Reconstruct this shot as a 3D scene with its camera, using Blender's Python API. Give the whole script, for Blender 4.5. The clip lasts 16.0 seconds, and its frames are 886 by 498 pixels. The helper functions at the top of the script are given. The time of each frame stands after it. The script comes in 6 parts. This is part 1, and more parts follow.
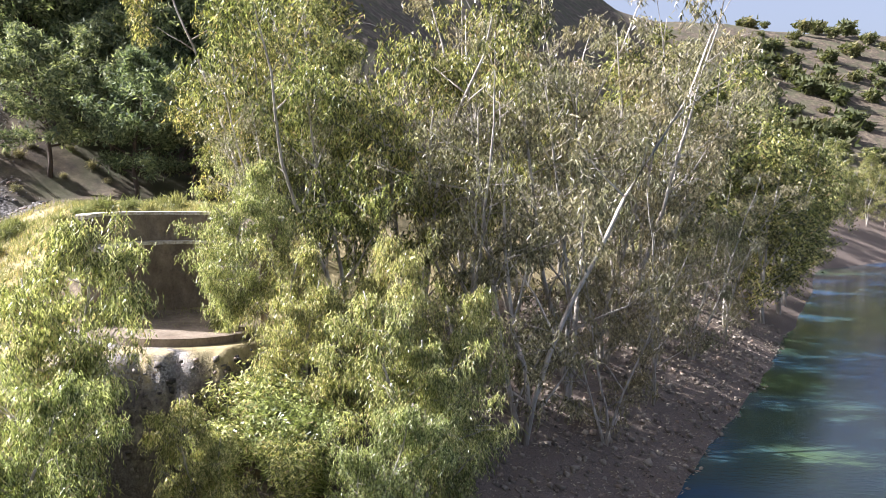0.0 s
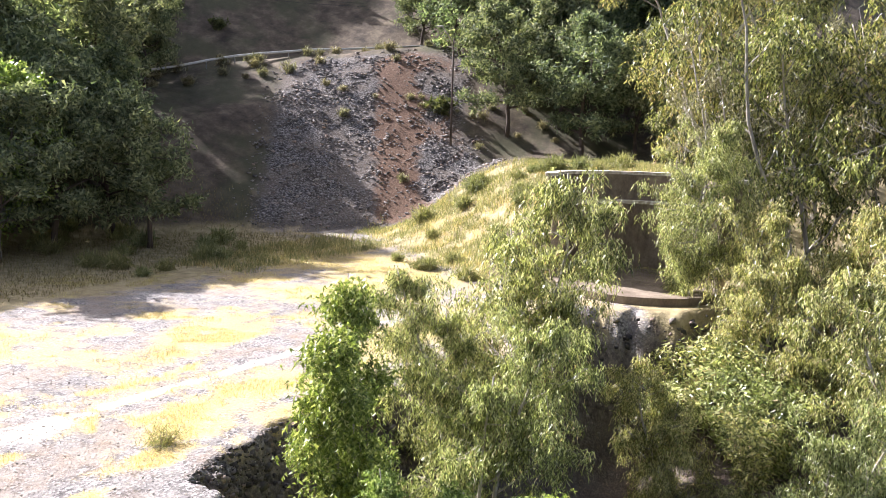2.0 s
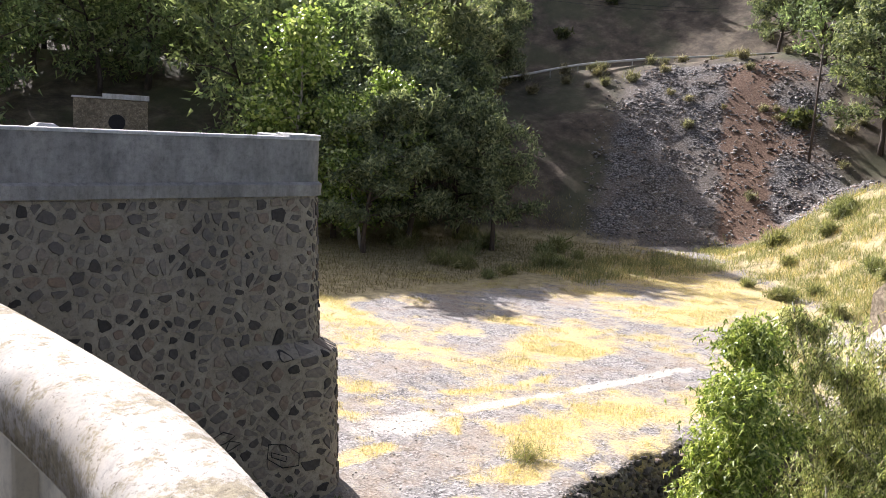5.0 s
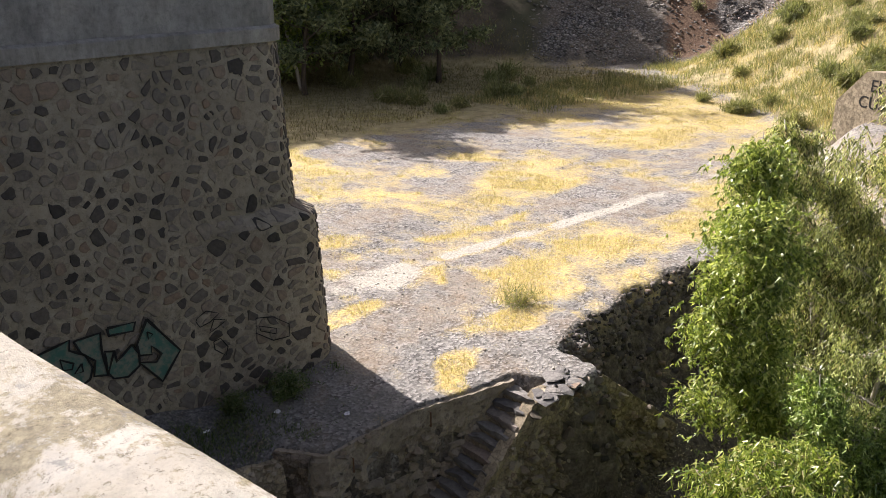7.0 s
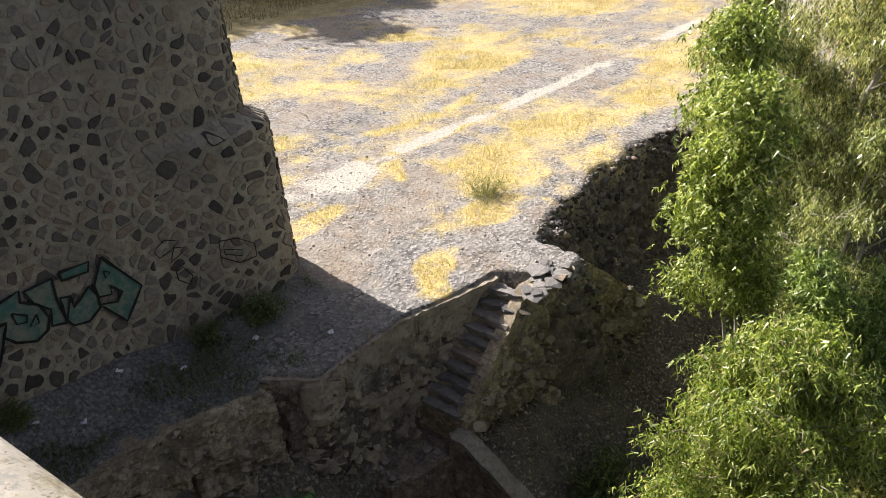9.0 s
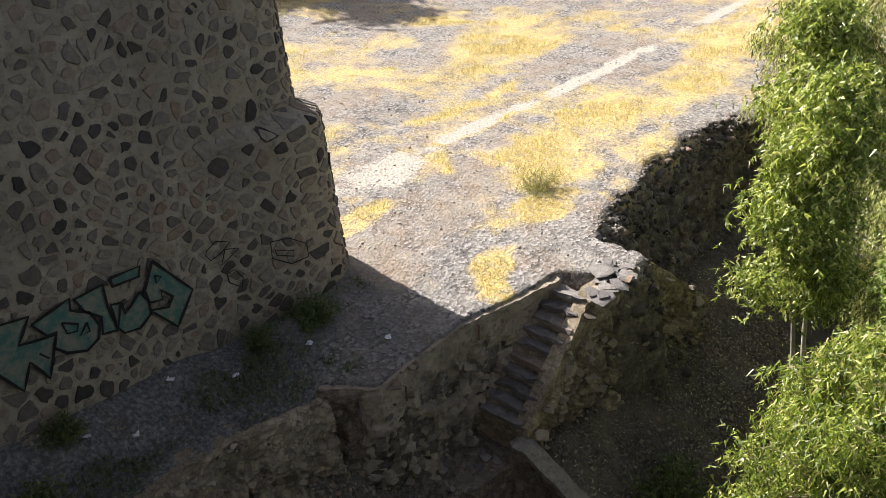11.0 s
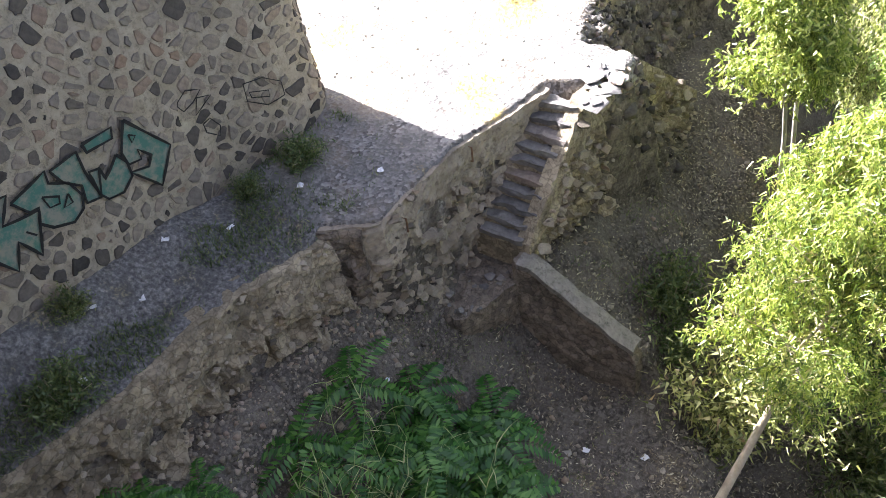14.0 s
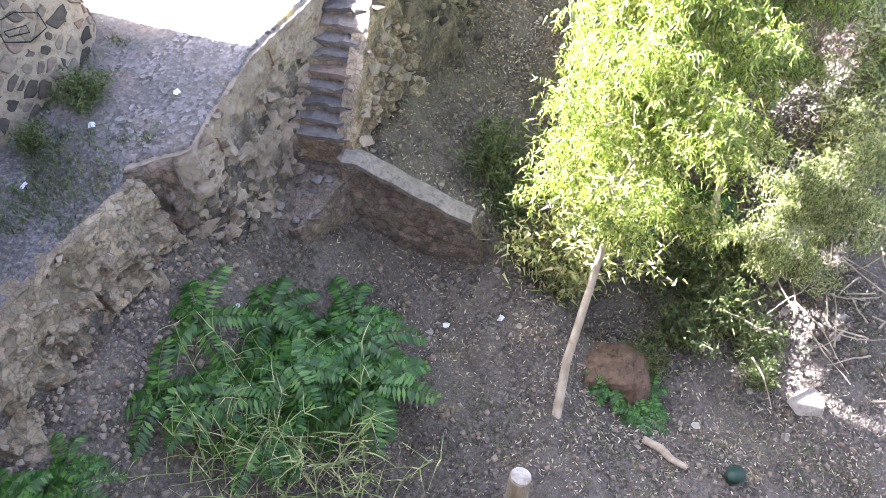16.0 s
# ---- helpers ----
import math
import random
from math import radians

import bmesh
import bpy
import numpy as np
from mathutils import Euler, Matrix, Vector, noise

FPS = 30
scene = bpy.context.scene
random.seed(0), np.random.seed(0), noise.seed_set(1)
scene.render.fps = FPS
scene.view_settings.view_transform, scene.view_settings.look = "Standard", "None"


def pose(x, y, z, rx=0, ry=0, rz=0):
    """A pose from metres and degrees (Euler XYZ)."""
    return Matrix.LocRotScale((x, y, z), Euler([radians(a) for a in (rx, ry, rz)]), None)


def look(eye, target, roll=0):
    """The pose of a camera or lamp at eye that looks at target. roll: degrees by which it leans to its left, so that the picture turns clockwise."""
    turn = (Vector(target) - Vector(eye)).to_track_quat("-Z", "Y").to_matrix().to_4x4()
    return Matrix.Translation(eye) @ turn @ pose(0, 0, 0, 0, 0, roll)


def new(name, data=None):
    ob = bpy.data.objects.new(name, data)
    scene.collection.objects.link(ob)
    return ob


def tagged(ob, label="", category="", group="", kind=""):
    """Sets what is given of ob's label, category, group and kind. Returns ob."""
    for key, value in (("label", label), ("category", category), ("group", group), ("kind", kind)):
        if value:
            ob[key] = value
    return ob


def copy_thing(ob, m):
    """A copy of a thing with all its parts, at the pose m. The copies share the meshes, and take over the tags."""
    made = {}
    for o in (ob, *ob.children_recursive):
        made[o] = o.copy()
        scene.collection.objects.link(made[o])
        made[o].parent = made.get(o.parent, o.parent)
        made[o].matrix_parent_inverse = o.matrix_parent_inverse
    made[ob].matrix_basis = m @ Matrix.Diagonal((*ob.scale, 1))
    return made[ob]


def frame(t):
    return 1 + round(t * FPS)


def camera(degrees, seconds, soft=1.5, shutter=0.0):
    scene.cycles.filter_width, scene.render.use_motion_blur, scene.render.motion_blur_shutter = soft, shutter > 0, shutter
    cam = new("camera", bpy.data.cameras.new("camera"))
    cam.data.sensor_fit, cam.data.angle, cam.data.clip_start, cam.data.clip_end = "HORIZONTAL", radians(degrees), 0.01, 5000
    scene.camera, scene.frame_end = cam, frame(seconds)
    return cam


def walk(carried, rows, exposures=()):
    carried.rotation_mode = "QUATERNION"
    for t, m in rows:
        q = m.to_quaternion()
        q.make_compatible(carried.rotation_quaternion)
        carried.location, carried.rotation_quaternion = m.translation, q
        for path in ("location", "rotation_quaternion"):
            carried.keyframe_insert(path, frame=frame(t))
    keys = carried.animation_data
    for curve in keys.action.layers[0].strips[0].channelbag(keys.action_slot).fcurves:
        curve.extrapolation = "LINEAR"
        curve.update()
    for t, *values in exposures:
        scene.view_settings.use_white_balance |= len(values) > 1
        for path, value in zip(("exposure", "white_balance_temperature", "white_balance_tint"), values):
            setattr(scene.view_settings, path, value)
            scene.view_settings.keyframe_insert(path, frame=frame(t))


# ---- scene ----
import collections

from mathutils.geometry import tessellate_polygon

cam = camera(58.4, 16.0, soft=0.5)
ROWS = [
    (0, -0.053, 0.058, 8.545, 85.04, -1.40, -1.95),
    (0.5, -0.474, -0.075, 8.611, 84.62, -1.48, 5.71),
    (1, -0.897, -0.135, 8.622, 84.13, -1.40, 16.53),
    (1.5, -1.370, -0.046, 8.581, 83.34, -1.84, 24.06),
    (2, -1.796, -0.111, 8.502, 81.40, -1.70, 27.70),
    (2.5, -2.160, -0.102, 8.404, 77.69, -1.52, 34.38),
    (3, -2.543, -0.093, 8.381, 77.20, -1.78, 39.12),
    (3.5, -2.945, -0.191, 8.368, 79.01, -3.92, 41.04),
    (6, -5.080, -0.120, 8.501, 80.33, -1.11, 54.18),
    (6.5, -5.535, -0.069, 8.483, 72.32, -0.65, 50.66),
    (7, -6.005, 0.002, 8.435, 69.13, 0.04, 44.69),
    (7.5, -6.420, 0.092, 8.386, 62.95, 0.36, 42.00),
    (8, -6.797, 0.048, 8.384, 61.54, 1.26, 39.26),
    (8.5, -7.183, 0.082, 8.418, 60.24, 2.07, 37.08),
    (9, -7.570, 0.091, 8.466, 60.13, 2.35, 37.20),
    (9.5, -7.932, 0.080, 8.451, 59.91, 1.59, 38.03),
    (12, -9.329, 0.199, 8.444, 57.61, 4.26, 35.57),
    (12.5, -9.472, 0.171, 8.429, 56.41, 4.86, 30.42),
    (13, -9.488, 0.189, 8.492, 54.26, 4.59, 27.05),
    (13.5, -9.497, 0.230, 8.463, 50.16, 4.87, 28.98),
    (14, -9.526, 0.267, 8.413, 44.85, 6.19, 31.82),
    (14.5, -9.561, 0.257, 8.393, 40.29, 7.15, 31.55),
    (15, -9.594, 0.271, 8.389, 37.96, 8.50, 26.35),
    (15.5, -9.595, 0.269, 8.398, 37.20, 8.41, 22.25),
    (16, -9.627, 0.306, 8.344, 35.60, 4.78, 14.47),
]
EXPOSURES = [(0.0, 1.8, 5850, 20), (1.5, 1.82, 5900, 22), (3.5, 1.35, 5950, 21), (6.0, 1.48, 6100, 19), (7.0, 1.1, 6350, 18), (9.0, 1.15, 6350, 15), (12.5, 1.24, 6400, 15), (13.0, 1.38, 6400, 15), (13.5, 1.9, 6300, 16), (14.0, 2.92, 5900, 18), (14.5, 3.72, 5650, 22), (16.0, 3.95, 5650, 24)]
walk(cam, [(t, pose(*p)) for t, *p in ROWS], EXPOSURES)

# ---- world, sun ----
SUN_EL, SUN_AZ = 36.2, -84.8
world = bpy.data.worlds.new("sky")
scene.world = world
world.use_nodes = True
wn = world.node_tree.nodes
sky = wn.new("ShaderNodeTexSky")
sky.sky_type, sky.sun_disc, sky.dust_density = "NISHITA", False, 5.0
sky.sun_elevation, sky.sun_rotation = radians(SUN_EL), radians(SUN_AZ)
pale = wn.new("ShaderNodeHueSaturation")
pale.inputs["Saturation"].default_value = 0.6
world.node_tree.links.new(sky.outputs[0], pale.inputs["Color"])
world.node_tree.links.new(pale.outputs[0], wn["Background"].inputs[0])
wn["Background"].inputs[1].default_value = 0.068
sun_dir = Vector((math.sin(radians(SUN_AZ)) * math.cos(radians(SUN_EL)), math.cos(radians(SUN_AZ)) * math.cos(radians(SUN_EL)), math.sin(radians(SUN_EL))))
sun_data = bpy.data.lights.new("sun", "SUN")
sun_data.energy, sun_data.angle, sun_data.color = 5.0, radians(0.53), (1.0, 0.95, 0.86)
sun = new("sun", sun_data)
sun.matrix_world = look(sun_dir * 200, (0, 0, 0))


# ---- small tools ----
def sstep(a, b, x):
    t = np.clip((np.asarray(x, float) - a) / (b - a), 0, 1)
    return t * t * (3 - 2 * t)


def raw_mesh(name, verts, faces, mats=(), smooth=False):
    me = bpy.data.meshes.new(name)
    me.from_pydata([tuple(map(float, v)) for v in verts], [], [tuple(map(int, f)) for f in faces])
    for m in mats:
        me.materials.append(m)
    if smooth:
        me.polygons.foreach_set("use_smooth", [True] * len(me.polygons))
    me.update()
    return me


def quads_mesh(name, verts, mat, n=4):
    """A mesh of separate n-gons, from an array of n * k corners."""
    me = bpy.data.meshes.new(name)
    k = len(verts) // n
    me.vertices.add(len(verts))
    me.vertices.foreach_set("co", np.asarray(verts, np.float32).ravel())
    me.loops.add(n * k)
    me.loops.foreach_set("vertex_index", np.arange(n * k, dtype=np.int32))
    me.polygons.add(k)
    me.polygons.foreach_set("loop_start", np.arange(0, n * k, n, dtype=np.int32))
    me.materials.append(mat)
    me.update(calc_edges=True)
    return me


def part(name, me, material, parent, label=""):
    """Links a mesh (or a bmesh) as one part under a thing or a part."""
    if isinstance(me, bmesh.types.BMesh):
        bm, me = me, bpy.data.meshes.new(name)
        bm.to_mesh(me)
        bm.free()
    if material and not me.materials:
        me.materials.append(material)
    ob = new(name, me)
    ob.parent = parent
    if label:
        ob["label"] = label
    return ob


def base(name, at=(0, 0, 0), rz=0.0):
    ob = new(name)
    ob.empty_display_size = 0.2
    ob.matrix_world = pose(*at, 0, 0, rz)
    return ob


def tube(points, radii, sides=6):
    pts = [Vector(p) for p in points]
    verts, faces = [], []
    for i, p in enumerate(pts):
        d = (pts[min(i + 1, len(pts) - 1)] - pts[max(i - 1, 0)]).normalized()
        a = d.orthogonal().normalized() if abs(d.z) < 0.9 else d.cross(Vector((0, 1, 0))).normalized()
        b = d.cross(a)
        for k in range(sides):
            w = 2 * math.pi * k / sides
            verts.append(p + radii[i] * (math.cos(w) * a + math.sin(w) * b))
    for i in range(len(pts) - 1):
        for k in range(sides):
            j = (k + 1) % sides
            faces.append((i * sides + k, i * sides + j, (i + 1) * sides + j, (i + 1) * sides + k))
    faces.append(tuple(range(sides))[::-1])
    faces.append(tuple((len(pts) - 1) * sides + k for k in range(sides)))
    return verts, faces


def join(pieces):
    verts, faces = [], []
    for v, f in pieces:
        n = len(verts)
        verts += list(v)
        faces += [tuple(i + n for i in q) for q in f]
    return verts, faces


def box(x0, y0, z0, x1, y1, z1):
    v = [(x, y, z) for z in (z0, z1) for y in (y0, y1) for x in (x0, x1)]
    return v, [(0, 2, 3, 1), (4, 5, 7, 6), (0, 1, 5, 4), (2, 6, 7, 3), (0, 4, 6, 2), (1, 3, 7, 5)]


def soft_box(x0, y0, z0, x1, y1, z1, r=0.02):
    bm = bmesh.new()
    bmesh.ops.create_cube(bm, size=1, matrix=Matrix.LocRotScale(((x0 + x1) / 2, (y0 + y1) / 2, (z0 + z1) / 2), None, (x1 - x0, y1 - y0, z1 - z0)))
    bmesh.ops.bevel(bm, geom=bm.edges[:], offset=r, segments=2, affect="EDGES", profile=0.5)
    return bm


# ---- materials ----
class Nodes:
    """A node material under construction."""

    def __init__(self, name, rough=0.9, metal=0.0):
        self.m = bpy.data.materials.new(name)
        self.m.use_nodes = True
        self.t = self.m.node_tree
        self.b = self.t.nodes["Principled BSDF"]
        self.b.inputs["Roughness"].default_value = rough
        self.b.inputs["Metallic"].default_value = metal
        self.b.inputs["Specular IOR Level"].default_value = 0.25

    def add(self, kind, **settings):
        n = self.t.nodes.new(kind)
        for k, v in settings.items():
            n.inputs[k].default_value = v
        return n

    def link(self, a, b):
        self.t.links.new(a, b)

    def coords(self, where="Object"):
        return self.add("ShaderNodeTexCoord").outputs[where]

    def noise(self, scale, detail=6.0, rough=0.6, where=None):
        n = self.add("ShaderNodeTexNoise", Scale=scale, Detail=detail, Roughness=rough)
        self.link(where or self.coords(), n.inputs["Vector"])
        return n.outputs["Fac"]

    def cells(self, scale, out="Distance", feature="F1", where=None):
        n = self.add("ShaderNodeTexVoronoi", Scale=scale)
        n.feature = feature
        self.link(where or self.coords(), n.inputs["Vector"])
        return n.outputs[out]

    def ramp(self, fac, *stops):
        n = self.add("ShaderNodeValToRGB")
        e = n.color_ramp.elements
        while len(e) < len(stops):
            e.new(0.5)
        for el, (p, c) in zip(e, stops):
            el.position = p
            el.color = (*c, 1) if len(c) == 3 else c
        self.link(fac, n.inputs[0])
        return n.outputs[0]

    def mix(self, fac, a, b, mode="MIX"):
        n = self.add("ShaderNodeMix")
        n.data_type, n.blend_type = "RGBA", mode
        for i, v in ((0, fac), (6, a), (7, b)):
            if isinstance(v, (int, float)):
                n.inputs[i].default_value = v
            elif isinstance(v, tuple):
                n.inputs[i].default_value = (*v, 1)
            else:
                self.link(v, n.inputs[i])
        return n.outputs[2]

    def math(self, op, a, b=0.0, clamp=False):
        n = self.add("ShaderNodeMath")
        n.operation, n.use_clamp = op, clamp
        for i, v in ((0, a), (1, b)):
            if isinstance(v, (int, float)):
                n.inputs[i].default_value = v
            else:
                self.link(v, n.inputs[i])
        return n.outputs[0]

    def attr(self, name):
        n = self.add("ShaderNodeAttribute")
        n.attribute_name = name
        return n.outputs["Fac"]

    def random(self):
        return self.add("ShaderNodeObjectInfo").outputs["Random"]

    def island(self):
        return self.add("ShaderNodeNewGeometry").outputs["Random Per Island"]

    def color(self, c):
        if isinstance(c, tuple):
            self.b.inputs["Base Color"].default_value = (*c, 1)
        else:
            self.link(c, self.b.inputs["Base Color"])
        return self

    def bump(self, height, strength=0.5, distance=0.02):
        n = self.add("ShaderNodeBump", Strength=strength, Distance=distance)
        self.link(height, n.inputs["Height"])
        self.link(n.outputs[0], self.b.inputs["Normal"])
        return self


def ground_material():
    n = Nodes("ground", 0.95)
    co = n.coords()
    fine, mid, big = n.noise(14, 8, 0.7, co), n.noise(1.6, 6, 0.6, co), n.noise(0.25, 4, 0.5, co)
    stones = n.cells(16, "Color", where=co)
    grit = n.cells(16, "Distance", where=co)
    bw = n.add("ShaderNodeRGBToBW")
    n.link(stones, bw.inputs[0])
    gravel = n.ramp(bw.outputs[0], (0.2, (0.085, 0.08, 0.076)), (0.5, (0.185, 0.174, 0.164)), (0.8, (0.36, 0.34, 0.322)))
    gravel = n.mix(n.ramp(n.noise(0.45, 6, 0.7, co), (0.46, (0, 0, 0)), (0.62, (0.75, 0.75, 0.75))), gravel, n.ramp(fine, (0.35, (0.17, 0.125, 0.085)), (0.65, (0.36, 0.285, 0.205))))
    gravel = n.mix(n.ramp(mid, (0.42, (0, 0, 0)), (0.65, (0.7, 0.7, 0.7))), gravel, (0.29, 0.275, 0.25))
    litter = n.ramp(fine, (0.34, (0.03, 0.026, 0.023)), (0.5, (0.08, 0.07, 0.06)), (0.66, (0.21, 0.187, 0.16)))
    litter = n.mix(n.ramp(bw.outputs[0], (0.7, (0, 0, 0)), (0.85, (0.8, 0.8, 0.8))), litter, (0.19, 0.168, 0.142))
    litter = n.mix(n.ramp(mid, (0.4, (0, 0, 0)), (0.7, (0.6, 0.6, 0.6))), litter, (0.065, 0.054, 0.043))

    def mask(name, lo=0.35, hi=0.65, amount=0.5):
        jit = n.math("MULTIPLY", n.math("SUBTRACT", n.math("ADD", n.math("MULTIPLY", fine, 0.5), n.math("MULTIPLY", mid, 0.5)), 0.5), amount * 2.4)
        return n.ramp(n.math("ADD", n.attr(name), jit), (lo, (0, 0, 0)), (hi, (1, 1, 1)))

    litter = n.mix(n.ramp(n.noise(0.9, 8, 0.7, co), (0.46, (0, 0, 0)), (0.6, (0.8, 0.8, 0.8))), litter, n.ramp(n.noise(30, 8, 0.75, co), (0.35, (0.075, 0.065, 0.055)), (0.65, (0.22, 0.195, 0.165))))
    bark = n.ramp(fine, (0.32, (0.05, 0.04, 0.034)), (0.5, (0.14, 0.112, 0.092)), (0.68, (0.32, 0.265, 0.22)))
    bark = n.mix(n.ramp(mid, (0.42, (0, 0, 0)), (0.62, (0.7, 0.7, 0.7))), bark, (0.14, 0.105, 0.085))
    litter = n.mix(mask("bank"), litter, bark)
    c = n.mix(mask("flat"), litter, gravel)
    # bluish grey for berm soil, and for shade painted on the platform
    earth = n.ramp(fine, (0.34, (0.06, 0.058, 0.058)), (0.5, (0.14, 0.135, 0.132)), (0.66, (0.27, 0.262, 0.255)))
    earth = n.mix(n.ramp(mid, (0.5, (0, 0, 0)), (0.66, (0.7, 0.7, 0.7))), earth, (0.085, 0.083, 0.074))
    c = n.mix(mask("earth"), c, earth)
    straw = n.ramp(fine, (0.3, (0.33, 0.24, 0.095)), (0.5, (0.53, 0.405, 0.16)), (0.72, (0.7, 0.57, 0.26)))
    tufts = n.ramp(n.noise(4.5, 8, 0.75, co), (0.36, (0.25, 0.25, 0.25)), (0.54, (1, 1, 1)))
    c = n.mix(n.mix(1.0, mask("straw", 0.15, 0.95, 1.1), tufts, "MULTIPLY"), c, straw)
    c = n.mix(mask("path", 0.3, 0.6, 0.8), c, n.ramp(fine, (0.35, (0.3, 0.28, 0.24)), (0.65, (0.52, 0.485, 0.42))))
    green = n.ramp(mid, (0.3, (0.2, 0.165, 0.085)), (0.5, (0.33, 0.275, 0.145)), (0.7, (0.48, 0.405, 0.23)))
    c = n.mix(mask("green"), c, green)
    scree = n.ramp(n.cells(5.5, "Distance", where=co), (0.1, (0.3, 0.285, 0.27)), (0.4, (0.175, 0.165, 0.155)), (0.65, (0.06, 0.055, 0.05)))
    scree = n.mix(n.ramp(big, (0.45, (0, 0, 0)), (0.6, (0.5, 0.5, 0.5))), scree, (0.18, 0.145, 0.11))
    c = n.mix(mask("scree"), c, scree)
    c = n.mix(mask("rust"), c, n.ramp(n.noise(6, 8, 0.8, co), (0.36, (0.05, 0.032, 0.022)), (0.5, (0.15, 0.092, 0.06)), (0.66, (0.27, 0.19, 0.13))))
    hill = n.ramp(n.noise(0.5, 8, 0.7, co), (0.35, (0.05, 0.04, 0.03)), (0.5, (0.105, 0.084, 0.06)), (0.68, (0.21, 0.17, 0.115)))
    hill = n.mix(n.ramp(n.noise(0.12, 6, 0.65, co), (0.46, (0, 0, 0)), (0.6, (0.75, 0.75, 0.75))), hill, (0.075, 0.08, 0.042))
    c = n.mix(mask("hill"), c, hill)
    rock = n.ramp(n.noise(2.5, 10, 0.75, co), (0.36, (0.045, 0.039, 0.035)), (0.5, (0.14, 0.12, 0.1)), (0.66, (0.3, 0.26, 0.21)))
    c = n.mix(mask("cliff"), c, rock)
    n.color(c)
    h = n.math("ADD", n.math("MULTIPLY", grit, 0.5), n.math("MULTIPLY", n.noise(5, 10, 0.75, co), 1.0))
    return n.bump(h, 0.8, 0.06).m


def stone_material(name, dark, mid_c, light, rand=True):
    n = Nodes(name, 0.92)
    co = n.coords()
    r = n.random() if rand else n.island()
    c = n.ramp(r, (0.0, dark), (0.35, mid_c), (0.8, light), (1.0, (0.3, 0.22, 0.165)))
    g = n.noise(9, 10, 0.75, co)
    c = n.mix(0.75, c, n.ramp(g, (0.3, (0.35, 0.35, 0.35)), (0.55, (0.85, 0.84, 0.82)), (0.75, (1.25, 1.2, 1.12))), "MULTIPLY")
    n.color(c)
    return n.bump(n.noise(22, 10, 0.8, co), 0.7, 0.03).m


def mortar_material(name, a, b, crumbly=False):
    n = Nodes(name, 0.95)
    co = n.coords()
    c = n.ramp(n.noise(3.0, 10, 0.75, co), (0.3, a), (0.7, b))
    c = n.mix(n.ramp(n.noise(7.0, 10, 0.8, co), (0.36, (0.8, 0.8, 0.8)), (0.5, (0, 0, 0))), c, tuple(0.45 * v for v in a))
    c = n.mix(n.ramp(n.noise(0.5, 5, 0.6, co), (0.45, (0, 0, 0)), (0.7, (0.55, 0.55, 0.55))), c, tuple(0.6 * v for v in a))
    if crumbly:
        chip = n.add("ShaderNodeRGBToBW")
        warp = n.add("ShaderNodeVectorMath")
        push = n.add("ShaderNodeTexNoise", Scale=5.0, Detail=4.0)
        n.link(co, push.inputs["Vector"])
        grow = n.add("ShaderNodeVectorMath")
        grow.operation = "SCALE"
        grow.inputs["Scale"].default_value = 0.22
        n.link(push.outputs["Color"], grow.inputs[0])
        n.link(co, warp.inputs[0])
        n.link(grow.outputs[0], warp.inputs[1])
        n.link(n.cells(6.5, "Color", where=warp.outputs[0]), chip.inputs[0])
        c = n.mix(0.5, c, n.ramp(chip.outputs[0], (0.2, (0.5, 0.49, 0.48)), (0.5, (0.95, 0.94, 0.92)), (0.8, (1.35, 1.33, 1.28))), "MULTIPLY")
        c = n.mix(n.ramp(n.cells(6.5, "Distance", "DISTANCE_TO_EDGE", warp.outputs[0]), (0.01, (0.45, 0.45, 0.45)), (0.09, (0, 0, 0))), c, tuple(0.35 * v for v in a))
    n.color(c)
    return n.bump(n.noise(18, 10, 0.8, co), 0.8, 0.03).m


def concrete_material(name, a, b, stain, spots=None, run=2.2):
    n = Nodes(name, 0.9)
    co = n.coords()
    c = n.ramp(n.noise(1.2, 10, 0.7, co), (0.3, a), (0.7, b))
    drip = n.add("ShaderNodeMapping")
    drip.inputs["Scale"].default_value = (run, run, 0.25)
    n.link(co, drip.inputs[0])
    c = n.mix(n.ramp(n.noise(1.0, 8, 0.7, drip.outputs[0]), (0.42, (0, 0, 0)), (0.62, (0.85, 0.85, 0.85))), c, stain)
    if spots:
        patch = n.math("ADD", n.math("MULTIPLY", n.noise(3.0, 6, 0.65, co), 0.6), n.math("MULTIPLY", n.noise(16.0, 10, 0.8, co), 0.6))
        c = n.mix(n.ramp(patch, (0.58, (0, 0, 0)), (0.64, (0.85, 0.85, 0.85))), c, n.ramp(n.noise(40.0, 8, 0.8, co), (0.35, tuple(0.5 * v for v in spots)), (0.6, tuple(1.5 * v for v in spots))))
        c = n.mix(n.ramp(n.noise(55.0, 8, 0.8, co), (0.56, (0, 0, 0)), (0.63, (0.8, 0.8, 0.8))), c, tuple(0.6 * v for v in spots))
        c = n.mix(n.ramp(n.noise(11.0, 8, 0.75, co), (0.6, (0, 0, 0)), (0.66, (0.7, 0.7, 0.7))), c, (0.36, 0.35, 0.33))
    c = n.mix(0.8, c, n.ramp(n.noise(8.0, 10, 0.8, co), (0.32, (0.55, 0.55, 0.55)), (0.5, (0.95, 0.95, 0.95)), (0.68, (1.15, 1.14, 1.12))), "MULTIPLY")
    n.color(c)
    return n.bump(n.noise(34, 10, 0.85, co), 0.8 if spots else 0.45, 0.03).m


